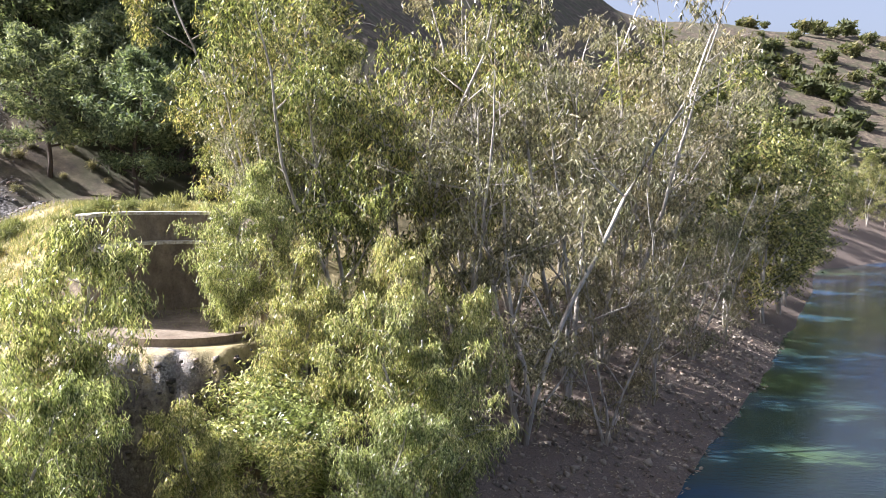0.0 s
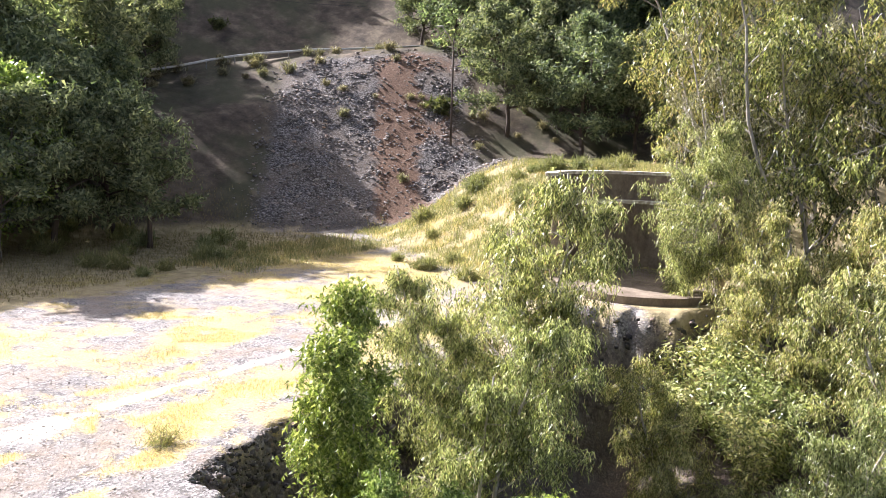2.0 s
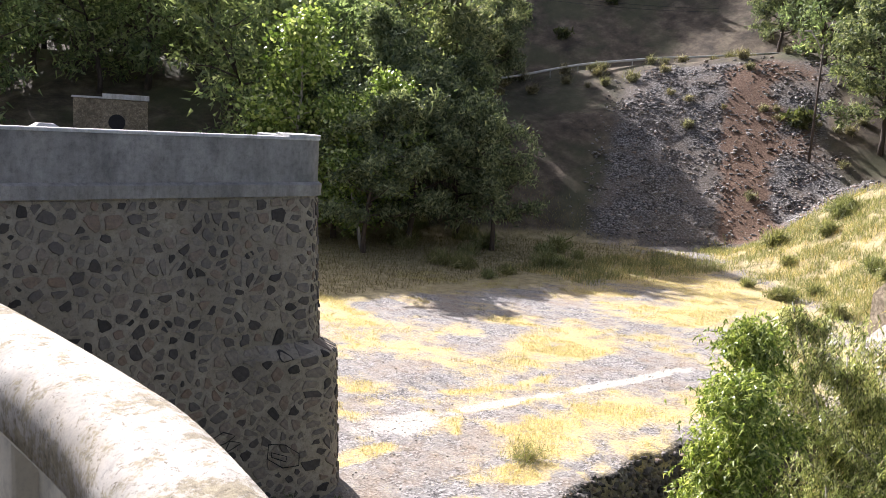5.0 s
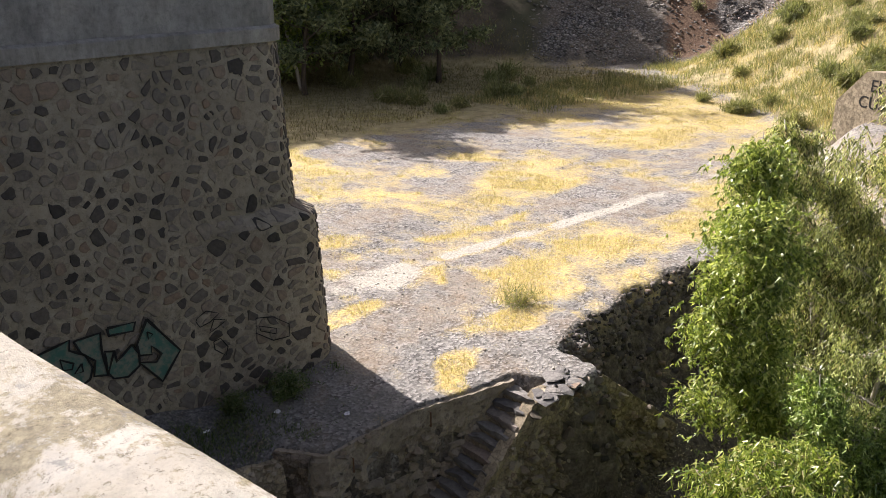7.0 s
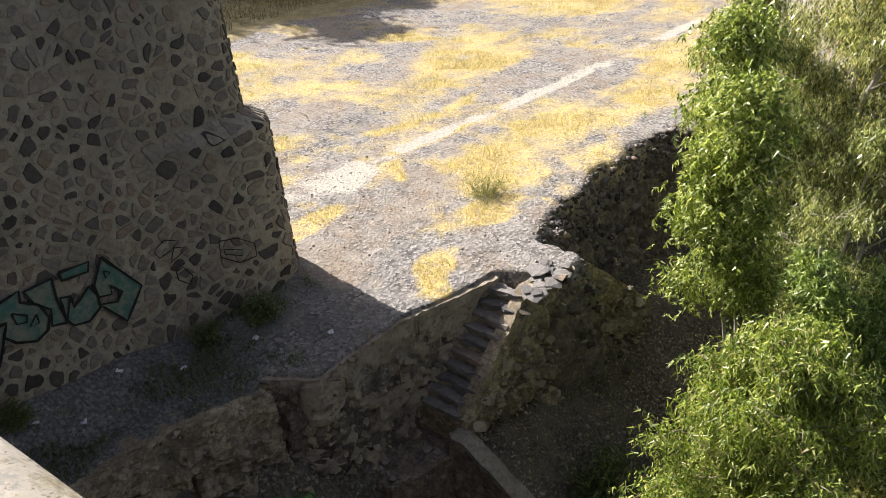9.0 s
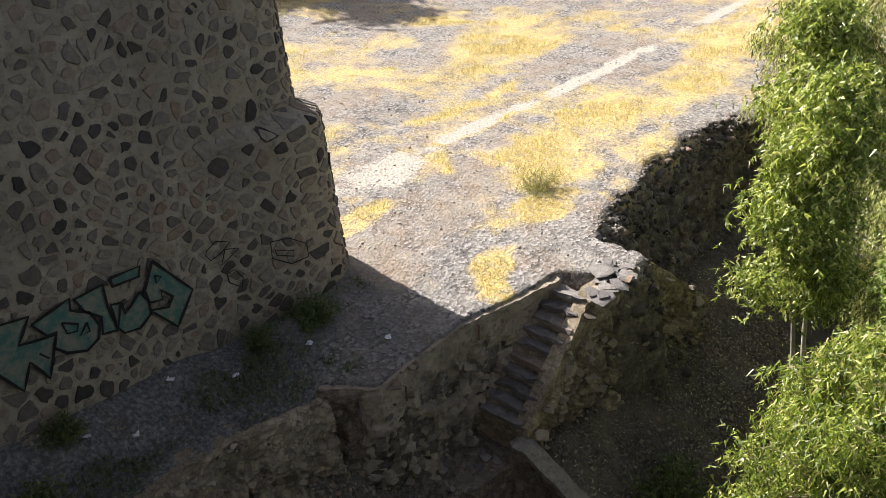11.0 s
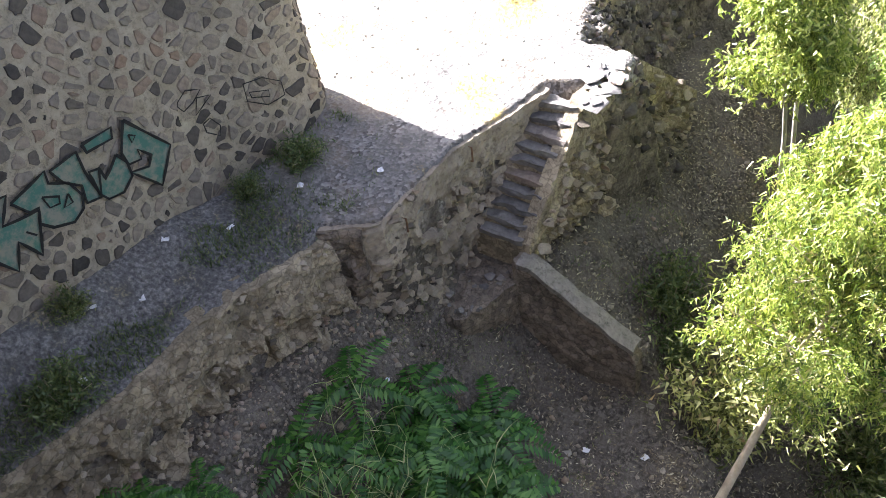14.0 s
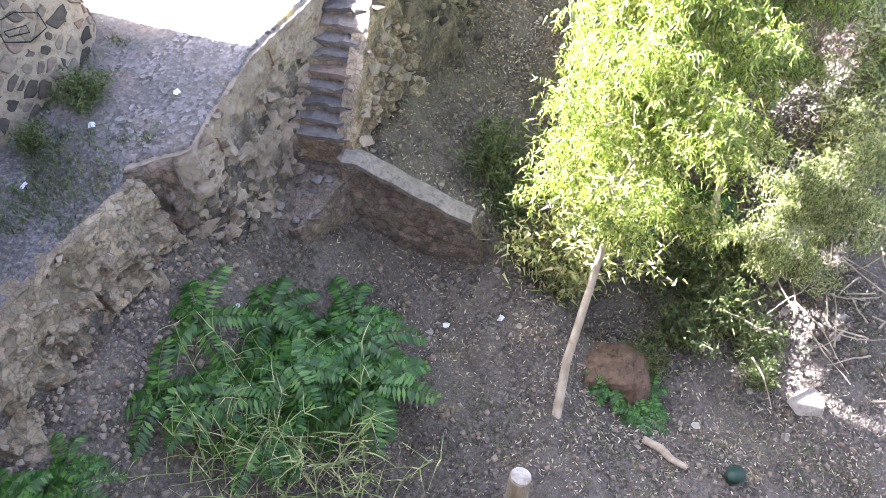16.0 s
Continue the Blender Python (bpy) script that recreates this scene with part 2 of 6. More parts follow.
def leaf_material(name, *stops, gloss=0.36, through_c=0.38):
    n = Nodes(name, gloss)
    n.b.inputs["Specular IOR Level"].default_value = 0.5
    r = n.island()
    c = n.ramp(r, *stops)
    c = n.mix(n.ramp(n.noise(1.1, 4, 0.6), (0.42, (0, 0, 0)), (0.64, (0.36, 0.36, 0.36))), c, stops[0][1])
    tint = n.ramp(n.random(), (0.0, (0.88, 0.95, 0.9)), (1.0, (1.1, 1.03, 0.95)))
    c = n.mix(1.0, c, tint, "MULTIPLY")
    n.color(c)
    tr = n.add("ShaderNodeBsdfTranslucent")
    n.link(n.mix(1.0, c, (1.15, 1.2, 0.7), "MULTIPLY"), tr.inputs[0])
    mx = n.add("ShaderNodeMixShader")
    mx.inputs[0].default_value = through_c
    n.link(n.b.outputs[0], mx.inputs[1])
    n.link(tr.outputs[0], mx.inputs[2])
    n.link(mx.outputs[0], n.t.nodes["Material Output"].inputs[0])
    return n.m


def bark_material(name, a, b, c3):
    n = Nodes(name, 0.85)
    co = n.coords()
    m = n.add("ShaderNodeMapping")
    m.inputs["Scale"].default_value = (3, 3, 0.7)
    n.link(co, m.inputs[0])
    n.color(n.ramp(n.noise(1.5, 8, 0.7, m.outputs[0]), (0.3, a), (0.5, b), (0.7, c3)))
    return n.bump(n.noise(12, 8, 0.7, m.outputs[0]), 0.5, 0.02).m


def plain(name, c, rough=0.6, metal=0.0, wear=0.25):
    n = Nodes(name, rough, metal)
    f = n.noise(6, 8, 0.7)
    n.color(n.ramp(f, (0.3, tuple(v * (1 - wear) for v in c)), (0.7, tuple(min(1.0, v * (1 + wear)) for v in c))))
    return n.m


def water_material():
    n = Nodes("lake_water", 0.06)
    n.b.inputs["IOR"].default_value = 1.33
    n.b.inputs["Specular IOR Level"].default_value = 0.5
    f = n.noise(0.05, 4, 0.5)
    n.color(n.ramp(f, (0.42, (0.015, 0.06, 0.14)), (0.64, (0.05, 0.085, 0.04))))
    w = n.add("ShaderNodeMapping")
    w.inputs["Scale"].default_value = (0.5, 1.6, 1)
    n.link(n.coords(), w.inputs[0])
    return n.bump(n.noise(2.0, 6, 0.6, w.outputs[0]), 0.25, 0.06).m


M_GROUND = ground_material()
M_STONE = stone_material("wall_stone", (0.065, 0.06, 0.056), (0.21, 0.186, 0.162), (0.33, 0.29, 0.24))
M_STONE_J = stone_material("wall_stone_far", (0.065, 0.06, 0.056), (0.21, 0.186, 0.162), (0.33, 0.29, 0.24), False)
M_RUBBLE = stone_material("rubble_stone", (0.14, 0.12, 0.1), (0.31, 0.265, 0.205), (0.48, 0.42, 0.33))
M_ROCK = stone_material("loose_rock", (0.05, 0.046, 0.043), (0.13, 0.117, 0.105), (0.28, 0.25, 0.22), False)
M_SCREE = stone_material("scree_rock", (0.11, 0.1, 0.095), (0.25, 0.235, 0.22), (0.45, 0.425, 0.4), False)
M_TAN = stone_material("tan_rubble", (0.13, 0.11, 0.09), (0.24, 0.21, 0.17), (0.4, 0.35, 0.28), False)
M_PEBBLE = stone_material("pebble", (0.22, 0.2, 0.18), (0.36, 0.33, 0.29), (0.55, 0.51, 0.45), False)
M_MORTAR = mortar_material("mortar", (0.28, 0.242, 0.18), (0.47, 0.415, 0.325))
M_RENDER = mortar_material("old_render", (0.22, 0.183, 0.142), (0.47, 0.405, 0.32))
M_EARTHWALL = mortar_material("earthy_mortar", (0.2, 0.165, 0.115), (0.48, 0.41, 0.3), True)
# darker brown mix for wing wall, return face and footing
M_DARKRUBBLE = mortar_material("dark_rubble_mortar", (0.135, 0.112, 0.092), (0.32, 0.27, 0.22), True)
M_CAP = mortar_material("wing_wall_cap", (0.15, 0.14, 0.122), (0.32, 0.295, 0.26))
M_CREAM = concrete_material("cream_paint", (0.62, 0.56, 0.43), (0.74, 0.69, 0.56), (0.5, 0.45, 0.34))
M_CONCRETE = concrete_material("parapet_concrete", (0.26, 0.25, 0.24), (0.46, 0.44, 0.41), (0.15, 0.143, 0.135), run=0.8)
M_BAND = concrete_material("band_concrete", (0.34, 0.325, 0.3), (0.5, 0.475, 0.44), (0.2, 0.19, 0.175), run=1.0)
M_COPING = concrete_material("coping_concrete", (0.68, 0.64, 0.56), (0.82, 0.78, 0.71), (0.58, 0.53, 0.44), (0.3, 0.255, 0.16))
M_WHITE = concrete_material("white_coping", (0.62, 0.61, 0.58), (0.76, 0.75, 0.72), (0.45, 0.44, 0.41))
# stained concrete, browned darker to paint the shade inside the intake
M_OLDCONC_SHADED = concrete_material("old_concrete_shaded", (0.19, 0.15, 0.108), (0.31, 0.26, 0.195), (0.12, 0.092, 0.065), run=0.6)
M_STEP = stone_material("step_stone", (0.13, 0.125, 0.125), (0.2, 0.19, 0.185), (0.28, 0.265, 0.25))
M_ASPHALT = plain("asphalt", (0.06, 0.058, 0.055), 0.9)
M_WATER = water_material()
# top stops paint sun glints on some leaves, low stops the dark gaps
M_EUCA = leaf_material("eucalyptus_leaf", (0.0, (0.03, 0.04, 0.015)), (0.35, (0.09, 0.1, 0.036)), (0.65, (0.31, 0.33, 0.1)), (0.9, (0.7, 0.68, 0.3)), (1.0, (0.48, 0.32, 0.2)))
# brighter copy of the eucalyptus leaf, with sunlight put into the colour
M_OLIVE_LIT = leaf_material("sunlit_drooping_leaf", (0.0, (0.06, 0.075, 0.03)), (0.35, (0.19, 0.215, 0.075)), (0.65, (0.54, 0.56, 0.23)), (0.9, (0.86, 0.84, 0.52)), (1.0, (0.52, 0.36, 0.22)), gloss=0.3)
M_EUCA_DRY = leaf_material("dry_eucalyptus_leaf", (0.0, (0.06, 0.055, 0.032)), (0.5, (0.21, 0.19, 0.115)), (1.0, (0.58, 0.53, 0.38)))
M_BRIGHT = leaf_material("bright_leaf", (0.0, (0.08, 0.125, 0.03)), (0.5, (0.28, 0.36, 0.09)), (0.85, (0.56, 0.62, 0.21)), (1.0, (0.76, 0.75, 0.42)), gloss=0.4)
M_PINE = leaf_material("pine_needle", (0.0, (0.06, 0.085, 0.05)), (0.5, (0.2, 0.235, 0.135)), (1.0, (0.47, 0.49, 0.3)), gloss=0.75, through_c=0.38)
# paler copy of the pine needles: haze and sunlight put into the colour
M_PINE_HAZE = leaf_material("far_pine_needle_haze", (0.0, (0.09, 0.13, 0.075)), (0.5, (0.26, 0.31, 0.16)), (1.0, (0.55, 0.6, 0.34)), gloss=0.75, through_c=0.5)
M_FERN = leaf_material("sumac_leaf", (0.0, (0.02, 0.075, 0.014)), (0.6, (0.06, 0.175, 0.032)), (1.0, (0.15, 0.31, 0.065)))
M_REED = leaf_material("reed_leaf", (0.0, (0.16, 0.24, 0.08)), (0.6, (0.34, 0.42, 0.18)), (1.0, (0.6, 0.58, 0.34)))
M_WEED = leaf_material("weed_leaf", (0.0, (0.05, 0.08, 0.03)), (0.5, (0.11, 0.155, 0.055)), (1.0, (0.26, 0.28, 0.13)))
M_STRAW = leaf_material("straw", (0.0, (0.42, 0.33, 0.16)), (0.5, (0.6, 0.49, 0.26)), (1.0, (0.75, 0.66, 0.42)), gloss=0.8)
M_SCRUB = leaf_material("scrub_leaf", (0.0, (0.05, 0.06, 0.02)), (0.5, (0.11, 0.12, 0.05)), (1.0, (0.24, 0.22, 0.12)), gloss=0.8)
M_BARK = bark_material("pale_bark", (0.18, 0.15, 0.125), (0.4, 0.365, 0.315), (0.62, 0.59, 0.52))
M_PINEBARK = bark_material("dark_bark", (0.04, 0.03, 0.025), (0.09, 0.07, 0.055), (0.15, 0.12, 0.1))
M_DEAD = bark_material("dead_wood", (0.22, 0.18, 0.12), (0.38, 0.32, 0.23), (0.52, 0.46, 0.35))

# ---- ground ----
SHORE = [(-28, -36), (-3.4, 6.2), (14.3, 39), (30, 63.5), (61, 117), (78, 150), (150, 205), (420, 250), (900, 260)]
EDGE = [(-18.15, -3), (-18.1, 0.9), (-18.0, 1.5), (-17.8, 2.5), (-17.68, 3.25), (-17.68, 4.1), (-17.52, 5.1), (-17.28, 5.75), (-17.14, 6.5), (-17.16, 6.84), (-16.46, 7.18), (-16.26, 7.34), (-16.17, 8.25), (-16.0, 9.4), (-15.65, 10.25), (-15.39, 11.0), (-15.28, 11.5), (-14.75, 11.75), (-14.2, 12.3), (-14.0, 12.85), (-14.5, 13.05), (-15.2, 12.95),
        (-15.74, 14.0), (-15.95, 15.0), (-16.1, 16.0), (-16.2, 17.3), (-16.05, 18.6), (-15.75, 20.3), (-14.2, 24), (-13.0, 28.6), (-10.5, 29.8), (-7.6, 31.0), (-5.5, 36), (0, 52), (20, 80), (60, 140), (60, 400), (-200, 400), (-200, -3)]
TOE = [(-150, -60), (-64, 6), (-56, 28), (-47, 44), (-38, 54), (-24, 64), (-4, 78), (30, 110), (60, 165), (130, 235), (420, 290), (900, 300)]


def line_distance(x, y, pts, closed=False):
    """Distance to a chain of points, and on which side (left: plus)."""
    best, side = np.full(x.shape, 1e9), np.ones(x.shape)
    ends = list(zip(pts, pts[1:] + pts[:1])) if closed else list(zip(pts, pts[1:]))
    inside = np.zeros(x.shape, bool)
    for (ax, ay), (bx, by) in ends:
        dx, dy = bx - ax, by - ay
        t = np.clip(((x - ax) * dx + (y - ay) * dy) / (dx * dx + dy * dy), 0, 1)
        d = np.hypot(x - ax - t * dx, y - ay - t * dy)
        s = dx * (y - ay) - dy * (x - ax)
        near = d < best - 1e-9
        best, side = np.where(near, d, best), np.where(near, np.sign(s), side)
        if closed and ay != by:
            inside ^= ((ay > y) != (by > y)) & (x < ax + (y - ay) / (by - ay) * dx)
    return best * (np.where(inside, 1, -1) if closed else side)


def value_noise(x, y, scale, seed):
    r = np.random.RandomState(seed).rand(256, 256)
    u, v = np.asarray(x) * scale + 57.3, np.asarray(y) * scale + 91.7
    i, j = np.floor(u).astype(int), np.floor(v).astype(int)
    f, g = u - i, v - j
    f, g = f * f * (3 - 2 * f), g * g * (3 - 2 * g)
    a = lambda p, q: r[(i + p) % 256, (j + q) % 256]
    return (a(0, 0) * (1 - f) + a(1, 0) * f) * (1 - g) + (a(0, 1) * (1 - f) + a(1, 1) * f) * g - 0.5


def fractal(x, y, scale, octaves, seed):
    return sum(value_noise(x, y, scale * 2 ** k, seed + k) / 2 ** k for k in range(octaves))


def fields(x, y):
    """Height and surface masks of the ground."""
    x, y = np.asarray(x, float), np.asarray(y, float)
    wx, wy = x + 1.6 * fractal(x, y, 0.35, 4, 101), y + 1.6 * fractal(x, y, 0.35, 4, 131)
    shore = line_distance(x, y, SHORE)
    edge = line_distance(x, y, EDGE, True)
    toe = line_distance(x, y, TOE)
    bank = -7.5 + 0.45 * np.clip(shore, -12, 200) + 0.35 * fractal(x, y, 0.35, 4, 3) + 0.12 * fractal(x, y, 1.7, 3, 9)
    bank = bank + 0.6 * sstep(8.7, 9.0, y) * sstep(-9, -12, x) * sstep(20, 14, y) - 0.5 * sstep(8.9, 8.6, y) * sstep(-11.2, -12.4, x) - 3.0 * np.exp(-((x + 9.0) / 3.0) ** 2) * sstep(34, 30, y) * sstep(15, 21, y)
    hollow = np.maximum(-2.85 - 0.68 * np.maximum(x + 14.3, 0) - 0.5 * np.maximum(x + 12.2, 0), -6.75) + 0.18 * fractal(x, y, 0.8, 4, 33)
    bank = np.where(((y > 8.9) | (x > -12.2)) & (x > -16.5) & (x < -4.4), bank + (np.minimum(bank, hollow) - bank) * sstep(24, 19, y) * sstep(-4.6, -6.4, x) * sstep(5.5, 7.6, y), bank)
    pit = np.maximum(-2.0 - 1.02 * np.maximum(x + 16.8, 0), -5.0 - 0.1 * (x + 13)) + 0.22 * fractal(x, y, 0.9, 4, 35)
    bank = bank + (pit - bank) * sstep(9.45, 9.2, y + 0.35 * np.maximum(x + 12.2, 0)) * sstep(-8.8, -11.0, x) * sstep(0.0, 2.0, y)
    m = 0.62 * (x + 33.5) + 0.78 * (y - 49)
    mound = 6.0 * sstep(0, 15, m) * sstep(-40, -30, x) + 0.25 * fractal(x, y, 0.3, 3, 11) * sstep(0, 3, m)
    road = 6.95 * sstep(-20.6, -21.2, x) * sstep(9.4, 8.6, y + 0.35 * np.maximum(0, -x - 34))
    top = mound + 0.05 * fractal(x, y, 0.6, 4, 5) + 0.03 * fractal(x, y, 3.0, 2, 15)
    berm = 0.4 * sstep(5.0, 2.0, y) * sstep(-18.5, -19.4, x) - 0.45 * sstep(-19.3, -18.2, x)
    ramp = -0.085 * np.clip(11.2 - y, 0, 4.9)
    top = top + (berm + (ramp - berm) * sstep(5.2, 7.0, y)) * sstep(-24.0, -20.0, x) * sstep(11.4, 11.0, y)
    top = top + (np.maximum(top, 1.62) - top) * sstep(8.0, 6.0, np.hypot(x + 10.3, y - 35.6))
    near = sstep(45, 32, y)
    limit = np.where(y > 38, np.minimum(top, np.maximum(bank, 0)), top)
    crumble = edge + (0.35 * fractal(x, y, 0.9, 4, 21) + 0.3 * fractal(x, y, 2.6, 3, 25)) * sstep(12.2, 13.2, y) + 0.12 * fractal(x, y, 1.3, 3, 31) * sstep(6.2, 5.6, y)
    width = 0.13 + 0.1 * sstep(6.3, 5.3, y) + 0.22 * sstep(11, 13, y) + 1.25 * sstep(12.7, 14.5, y) + 2.5 * sstep(33, 44, y)
    k = sstep(-width, 0, crumble)
    z = np.minimum(bank, -1.2 + 3 * (1 - near) + 40 * (1 - near)) * (1 - k) + limit * k
    z = z + (0.7 * fractal(x, y, 1.2, 4, 41) + 0.42 * fractal(x, y, 3.5, 3, 46) + 0.16 * fractal(x, y, 9.0, 2, 48)) * k * (1 - k) * 4
    z = z + 0.045 * fractal(x, y, 5.0, 3, 49) * (z < -1.0) * (np.abs(x + 12) < 8) * (y < 30)
    bowl = np.hypot(x + 10.3, y - 35.6)
    z = np.where((bowl < 3.75) | ((np.abs(x + 10.0) < 3.0) & (y < 35.6) & (y > 31)), np.minimum(z, 1.7), z)
    lift = np.clip(toe, 0, 400)
    rim = np.interp(x, [-75, -67, -58, -50, -45, -30, 0], [3.2, 2.6, 0.6, -0.8, -1.4, -2.0, -2.0])
    face = 0.62 * np.minimum(lift, 27.0) - rim * sstep(8, 27, lift)
    upper = (0.87 * np.clip(lift - 33, 0, 125) + 0.15 * np.clip(lift - 143, 0, 250)) * (1 - 0.36 * sstep(10, 120, x))
    slope = (face + upper) + (0.9 * fractal(x, y, 0.12, 4, 51) + 0.25 * fractal(x, y, 0.8, 3, 61)) * sstep(1, 8, lift) * (1 - 0.8 * sstep(25, 27, lift) * sstep(35, 33, lift))
    z = np.where(toe > 0, np.maximum(z, slope), z)
    z = np.where(road > 0.01, np.maximum(z, road), z)
    hillm = sstep(0.0, 2.0, toe)
    along = 0.555 * (x + 38) + 0.83 * (y - 54)
    across = -0.83 * (x + 38) + 0.555 * (y - 54)
    slant = along - 0.42 * lift
    scree = hillm * sstep(-11, -6, slant) * sstep(13, 8, slant + 2.5 * fractal(x, y, 0.2, 3, 141)) * sstep(27, 24, lift)
    ragged = slant + 0.8 * fractal(x, y, 0.5, 3, 151)
    rust = scree * (np.exp(-((ragged - 3.0) / 1.5) ** 2) * 1.5 + 0.6 * sstep(3.5, 5.5, ragged) * (fractal(x, y, 0.35, 3, 161) > -0.05))
    flat = k * sstep(0.5, 1.0, (toe < 0)) * sstep(2.0, 0.4, m) * (z > -0.9)
    straw = np.zeros_like(x)
    for px, py, rx, ry, rz in STRAW:
        c, s = math.cos(radians(rz)), math.sin(radians(rz))
        u, v = (wx - px) * c + (wy - py) * s, -(wx - px) * s + (wy - py) * c
        straw = np.maximum(straw, 1.15 - 0.65 * ((u / rx) ** 2 + (v / ry) ** 2))
    straw = np.maximum(straw, (0.25 + 0.9 * fractal(x, y, 0.4, 3, 175)) * sstep(10.5, 14, y) * (flat > 0.6))
    straw = np.clip(straw + (0.75 * fractal(x, y, 0.75, 4, 171) + 0.7 * fractal(x, y, 2.2, 3, 173)) * (straw > 0.02), 0, 1) * k
    path = np.exp(-((x + 21.2 - (y - 13.5) * 0.11 + 0.4 * fractal(x, y, 0.5, 3, 183)) / (0.29 + 0.5 * sstep(15.5, 12.5, y))) ** 2) * sstep(10.6, 13, y) * sstep(38, 31, y) * np.clip(0.84 + 1.6 * fractal(x, y, 1.1, 3, 181), 0, 1.1)
    verge = sstep(-32.8, -35.2, x - 0.14 * (y - 27) + 1.5 * fractal(x, y, 0.5, 3, 195)) * sstep(10, 14, y) * sstep(52, 46, y) * k
    green = np.maximum(np.maximum(0.8 * verge, sstep(0, 2.5, m) * sstep(2, -2, toe) * k), 0.75 * sstep(-9, -2, toe) * sstep(1.5, -1, toe) * sstep(-38, -44, x))
    cliff = np.clip(4 * k * (1 - k), 0, 1) * sstep(48, 38, y)
    # slab: the abutment's shade on the platform, painted through the soil mask
    slab = 0.5 * sstep(10.0, 9.2, y) * sstep(-20.5, -19.9, x) * k * (z < 1.5)
    earth = slab + (1 - slab) * sstep(7.0, 6.2, y + 0.4 * fractal(x, y, 1.0, 3, 191)) * sstep(-20.5, -19.9, x) * k * (z < 1.5)
    return z, dict(bank=sstep(15, 21, y + 0.6 * (x + 8)) * sstep(-12, -6, x), earth=earth, flat=flat, straw=straw, path=path, green=green, scree=scree, rust=rust, hill=hillm * (1 - scree), cliff=cliff)


# dry grass patches: middle, half sizes, turn
STRAW = [(-27.0, 18.0, 1.6, 0.75, 25), (-24.4, 22.8, 1.5, 5.0, 8), (-21.7, 18.6, 0.35, 3.6, -7), (-20.3, 17.2, 0.3, 3.6, -5), (-17.9, 17.8, 1.1, 3.6, -3), (-16.9, 22.5, 1.3, 3.6, -6),
         (-25.0, 33.5, 3.5, 2.6, 40), (-30.5, 41.0, 5.0, 4.0, 30), (-25.0, 38.5, 4.0, 3.4, 0), (-16.9, 13.9, 0.75, 1.5, -20), (-28.3, 24.6, 1.6, 1.1, 30), (-17.4, 28.0, 1.6, 3.4, 0),
         (-16.1, 10.6, 0.42, 0.95, 20), (-20.5, 10.8, 0.5, 0.9, 30), (-22.9, 12.4, 0.6, 1.1, 50), (-32.5, 19.3, 2.6, 0.9, 10), (-38.0, 27.0, 4.0, 2.0, 60), (-20.05, 13.65, 0.3, 0.35, 0), (-34.0, 44.5, 4.0, 2.4, 50)]


def spaced(lo, fine_lo, fine_hi, hi, step, grow=1.09):
    mid = list(np.arange(fine_lo, fine_hi + 1e-6, step))
    a, s = [], step
    x = fine_hi
    while x < hi:
        s *= grow
        x += s
        a.append(x)
    b, s, x = [], step, fine_lo
    while x > lo:
        s *= grow
        x -= s
        b.append(x)
    return np.array(b[::-1] + mid + a)


def build_ground():
    xs, ys = spaced(-1500, -19.4, -9.0, 1500, 0.09, 1.055), spaced(-1200, 0.6, 16.5, 1800, 0.09, 1.05)
    X, Y = np.meshgrid(xs, ys)
    Z, masks = fields(X, Y)
    nx, ny = len(xs), len(ys)
    me = bpy.data.meshes.new("ground")
    me.vertices.add(nx * ny)
    me.vertices.foreach_set("co", np.stack([X, Y, Z], -1).astype(np.float32).ravel())
    i = (np.arange(ny - 1)[:, None] * nx + np.arange(nx - 1)[None]).ravel()
    q = np.stack([i, i + 1, i + nx + 1, i + nx], 1).astype(np.int32)
    me.loops.add(q.size)
    me.loops.foreach_set("vertex_index", q.ravel())
    me.polygons.add(len(q))
    me.polygons.foreach_set("loop_start", np.arange(0, q.size, 4, dtype=np.int32))
    me.polygons.foreach_set("use_smooth", np.ones(len(q), bool))
    for name, v in masks.items():
        a = me.attributes.new(name, "FLOAT", "POINT")
        a.data.foreach_set("value", v.astype(np.float32).ravel())
    me.materials.append(M_GROUND)
    me.update(calc_edges=True)
    return tagged(new("ground", me), "gravel, dry grass and bare hillside ground", "ground", kind="structure")


def height(x, y):
    return float(fields(np.array([x]), np.array([y]))[0][0])


ground = build_ground()
lake = tagged(new("water", raw_mesh("water", [(-900, -900, -7.15), (1400, -900, -7.15), (1400, 1500, -7.15), (-900, 1500, -7.15)], [(0, 1, 2, 3)], [M_WATER])), "calm blue-green reservoir water", "water", kind="structure")


# ---- dam crest ----
CREST = [(40, -0.3), (12, 0.15), (2, 0.28), (-4.3, 0.37), (-5.8, 0.6), (-6.4, 0.555), (-7.0, 0.49), (-7.3, 0.45), (-7.6, 0.415), (-8.0, 0.39), (-8.5, 0.38), (-9.0, 0.362), (-9.6, 0.28), (-10.2, 0.18), (-11, 0.05), (-15, -0.45), (-19.6, -0.95)]


def ribbon(chain, profile):
    """Sweeps a closed profile of (across, up) along a chain in plan; across is to the chain's left."""
    verts, faces, n = [], [], len(profile)
    for i, p in enumerate(chain):
        a, b = Vector(chain[max(i - 1, 0)]), Vector(chain[min(i + 1, len(chain) - 1)])
        d = (b - a).normalized()
        for u, z in profile:
            verts.append((p[0] - d.y * u, p[1] + d.x * u, z))
    for i in range(len(chain) - 1):
        for k in range(n):
            j = (k + 1) % n
            faces.append((i * n + k, (i + 1) * n + k, (i + 1) * n + j, i * n + j))
    faces += [tuple(range(n)), tuple((len(chain) - 1) * n + k for k in range(n))[::-1]]
    return verts, faces


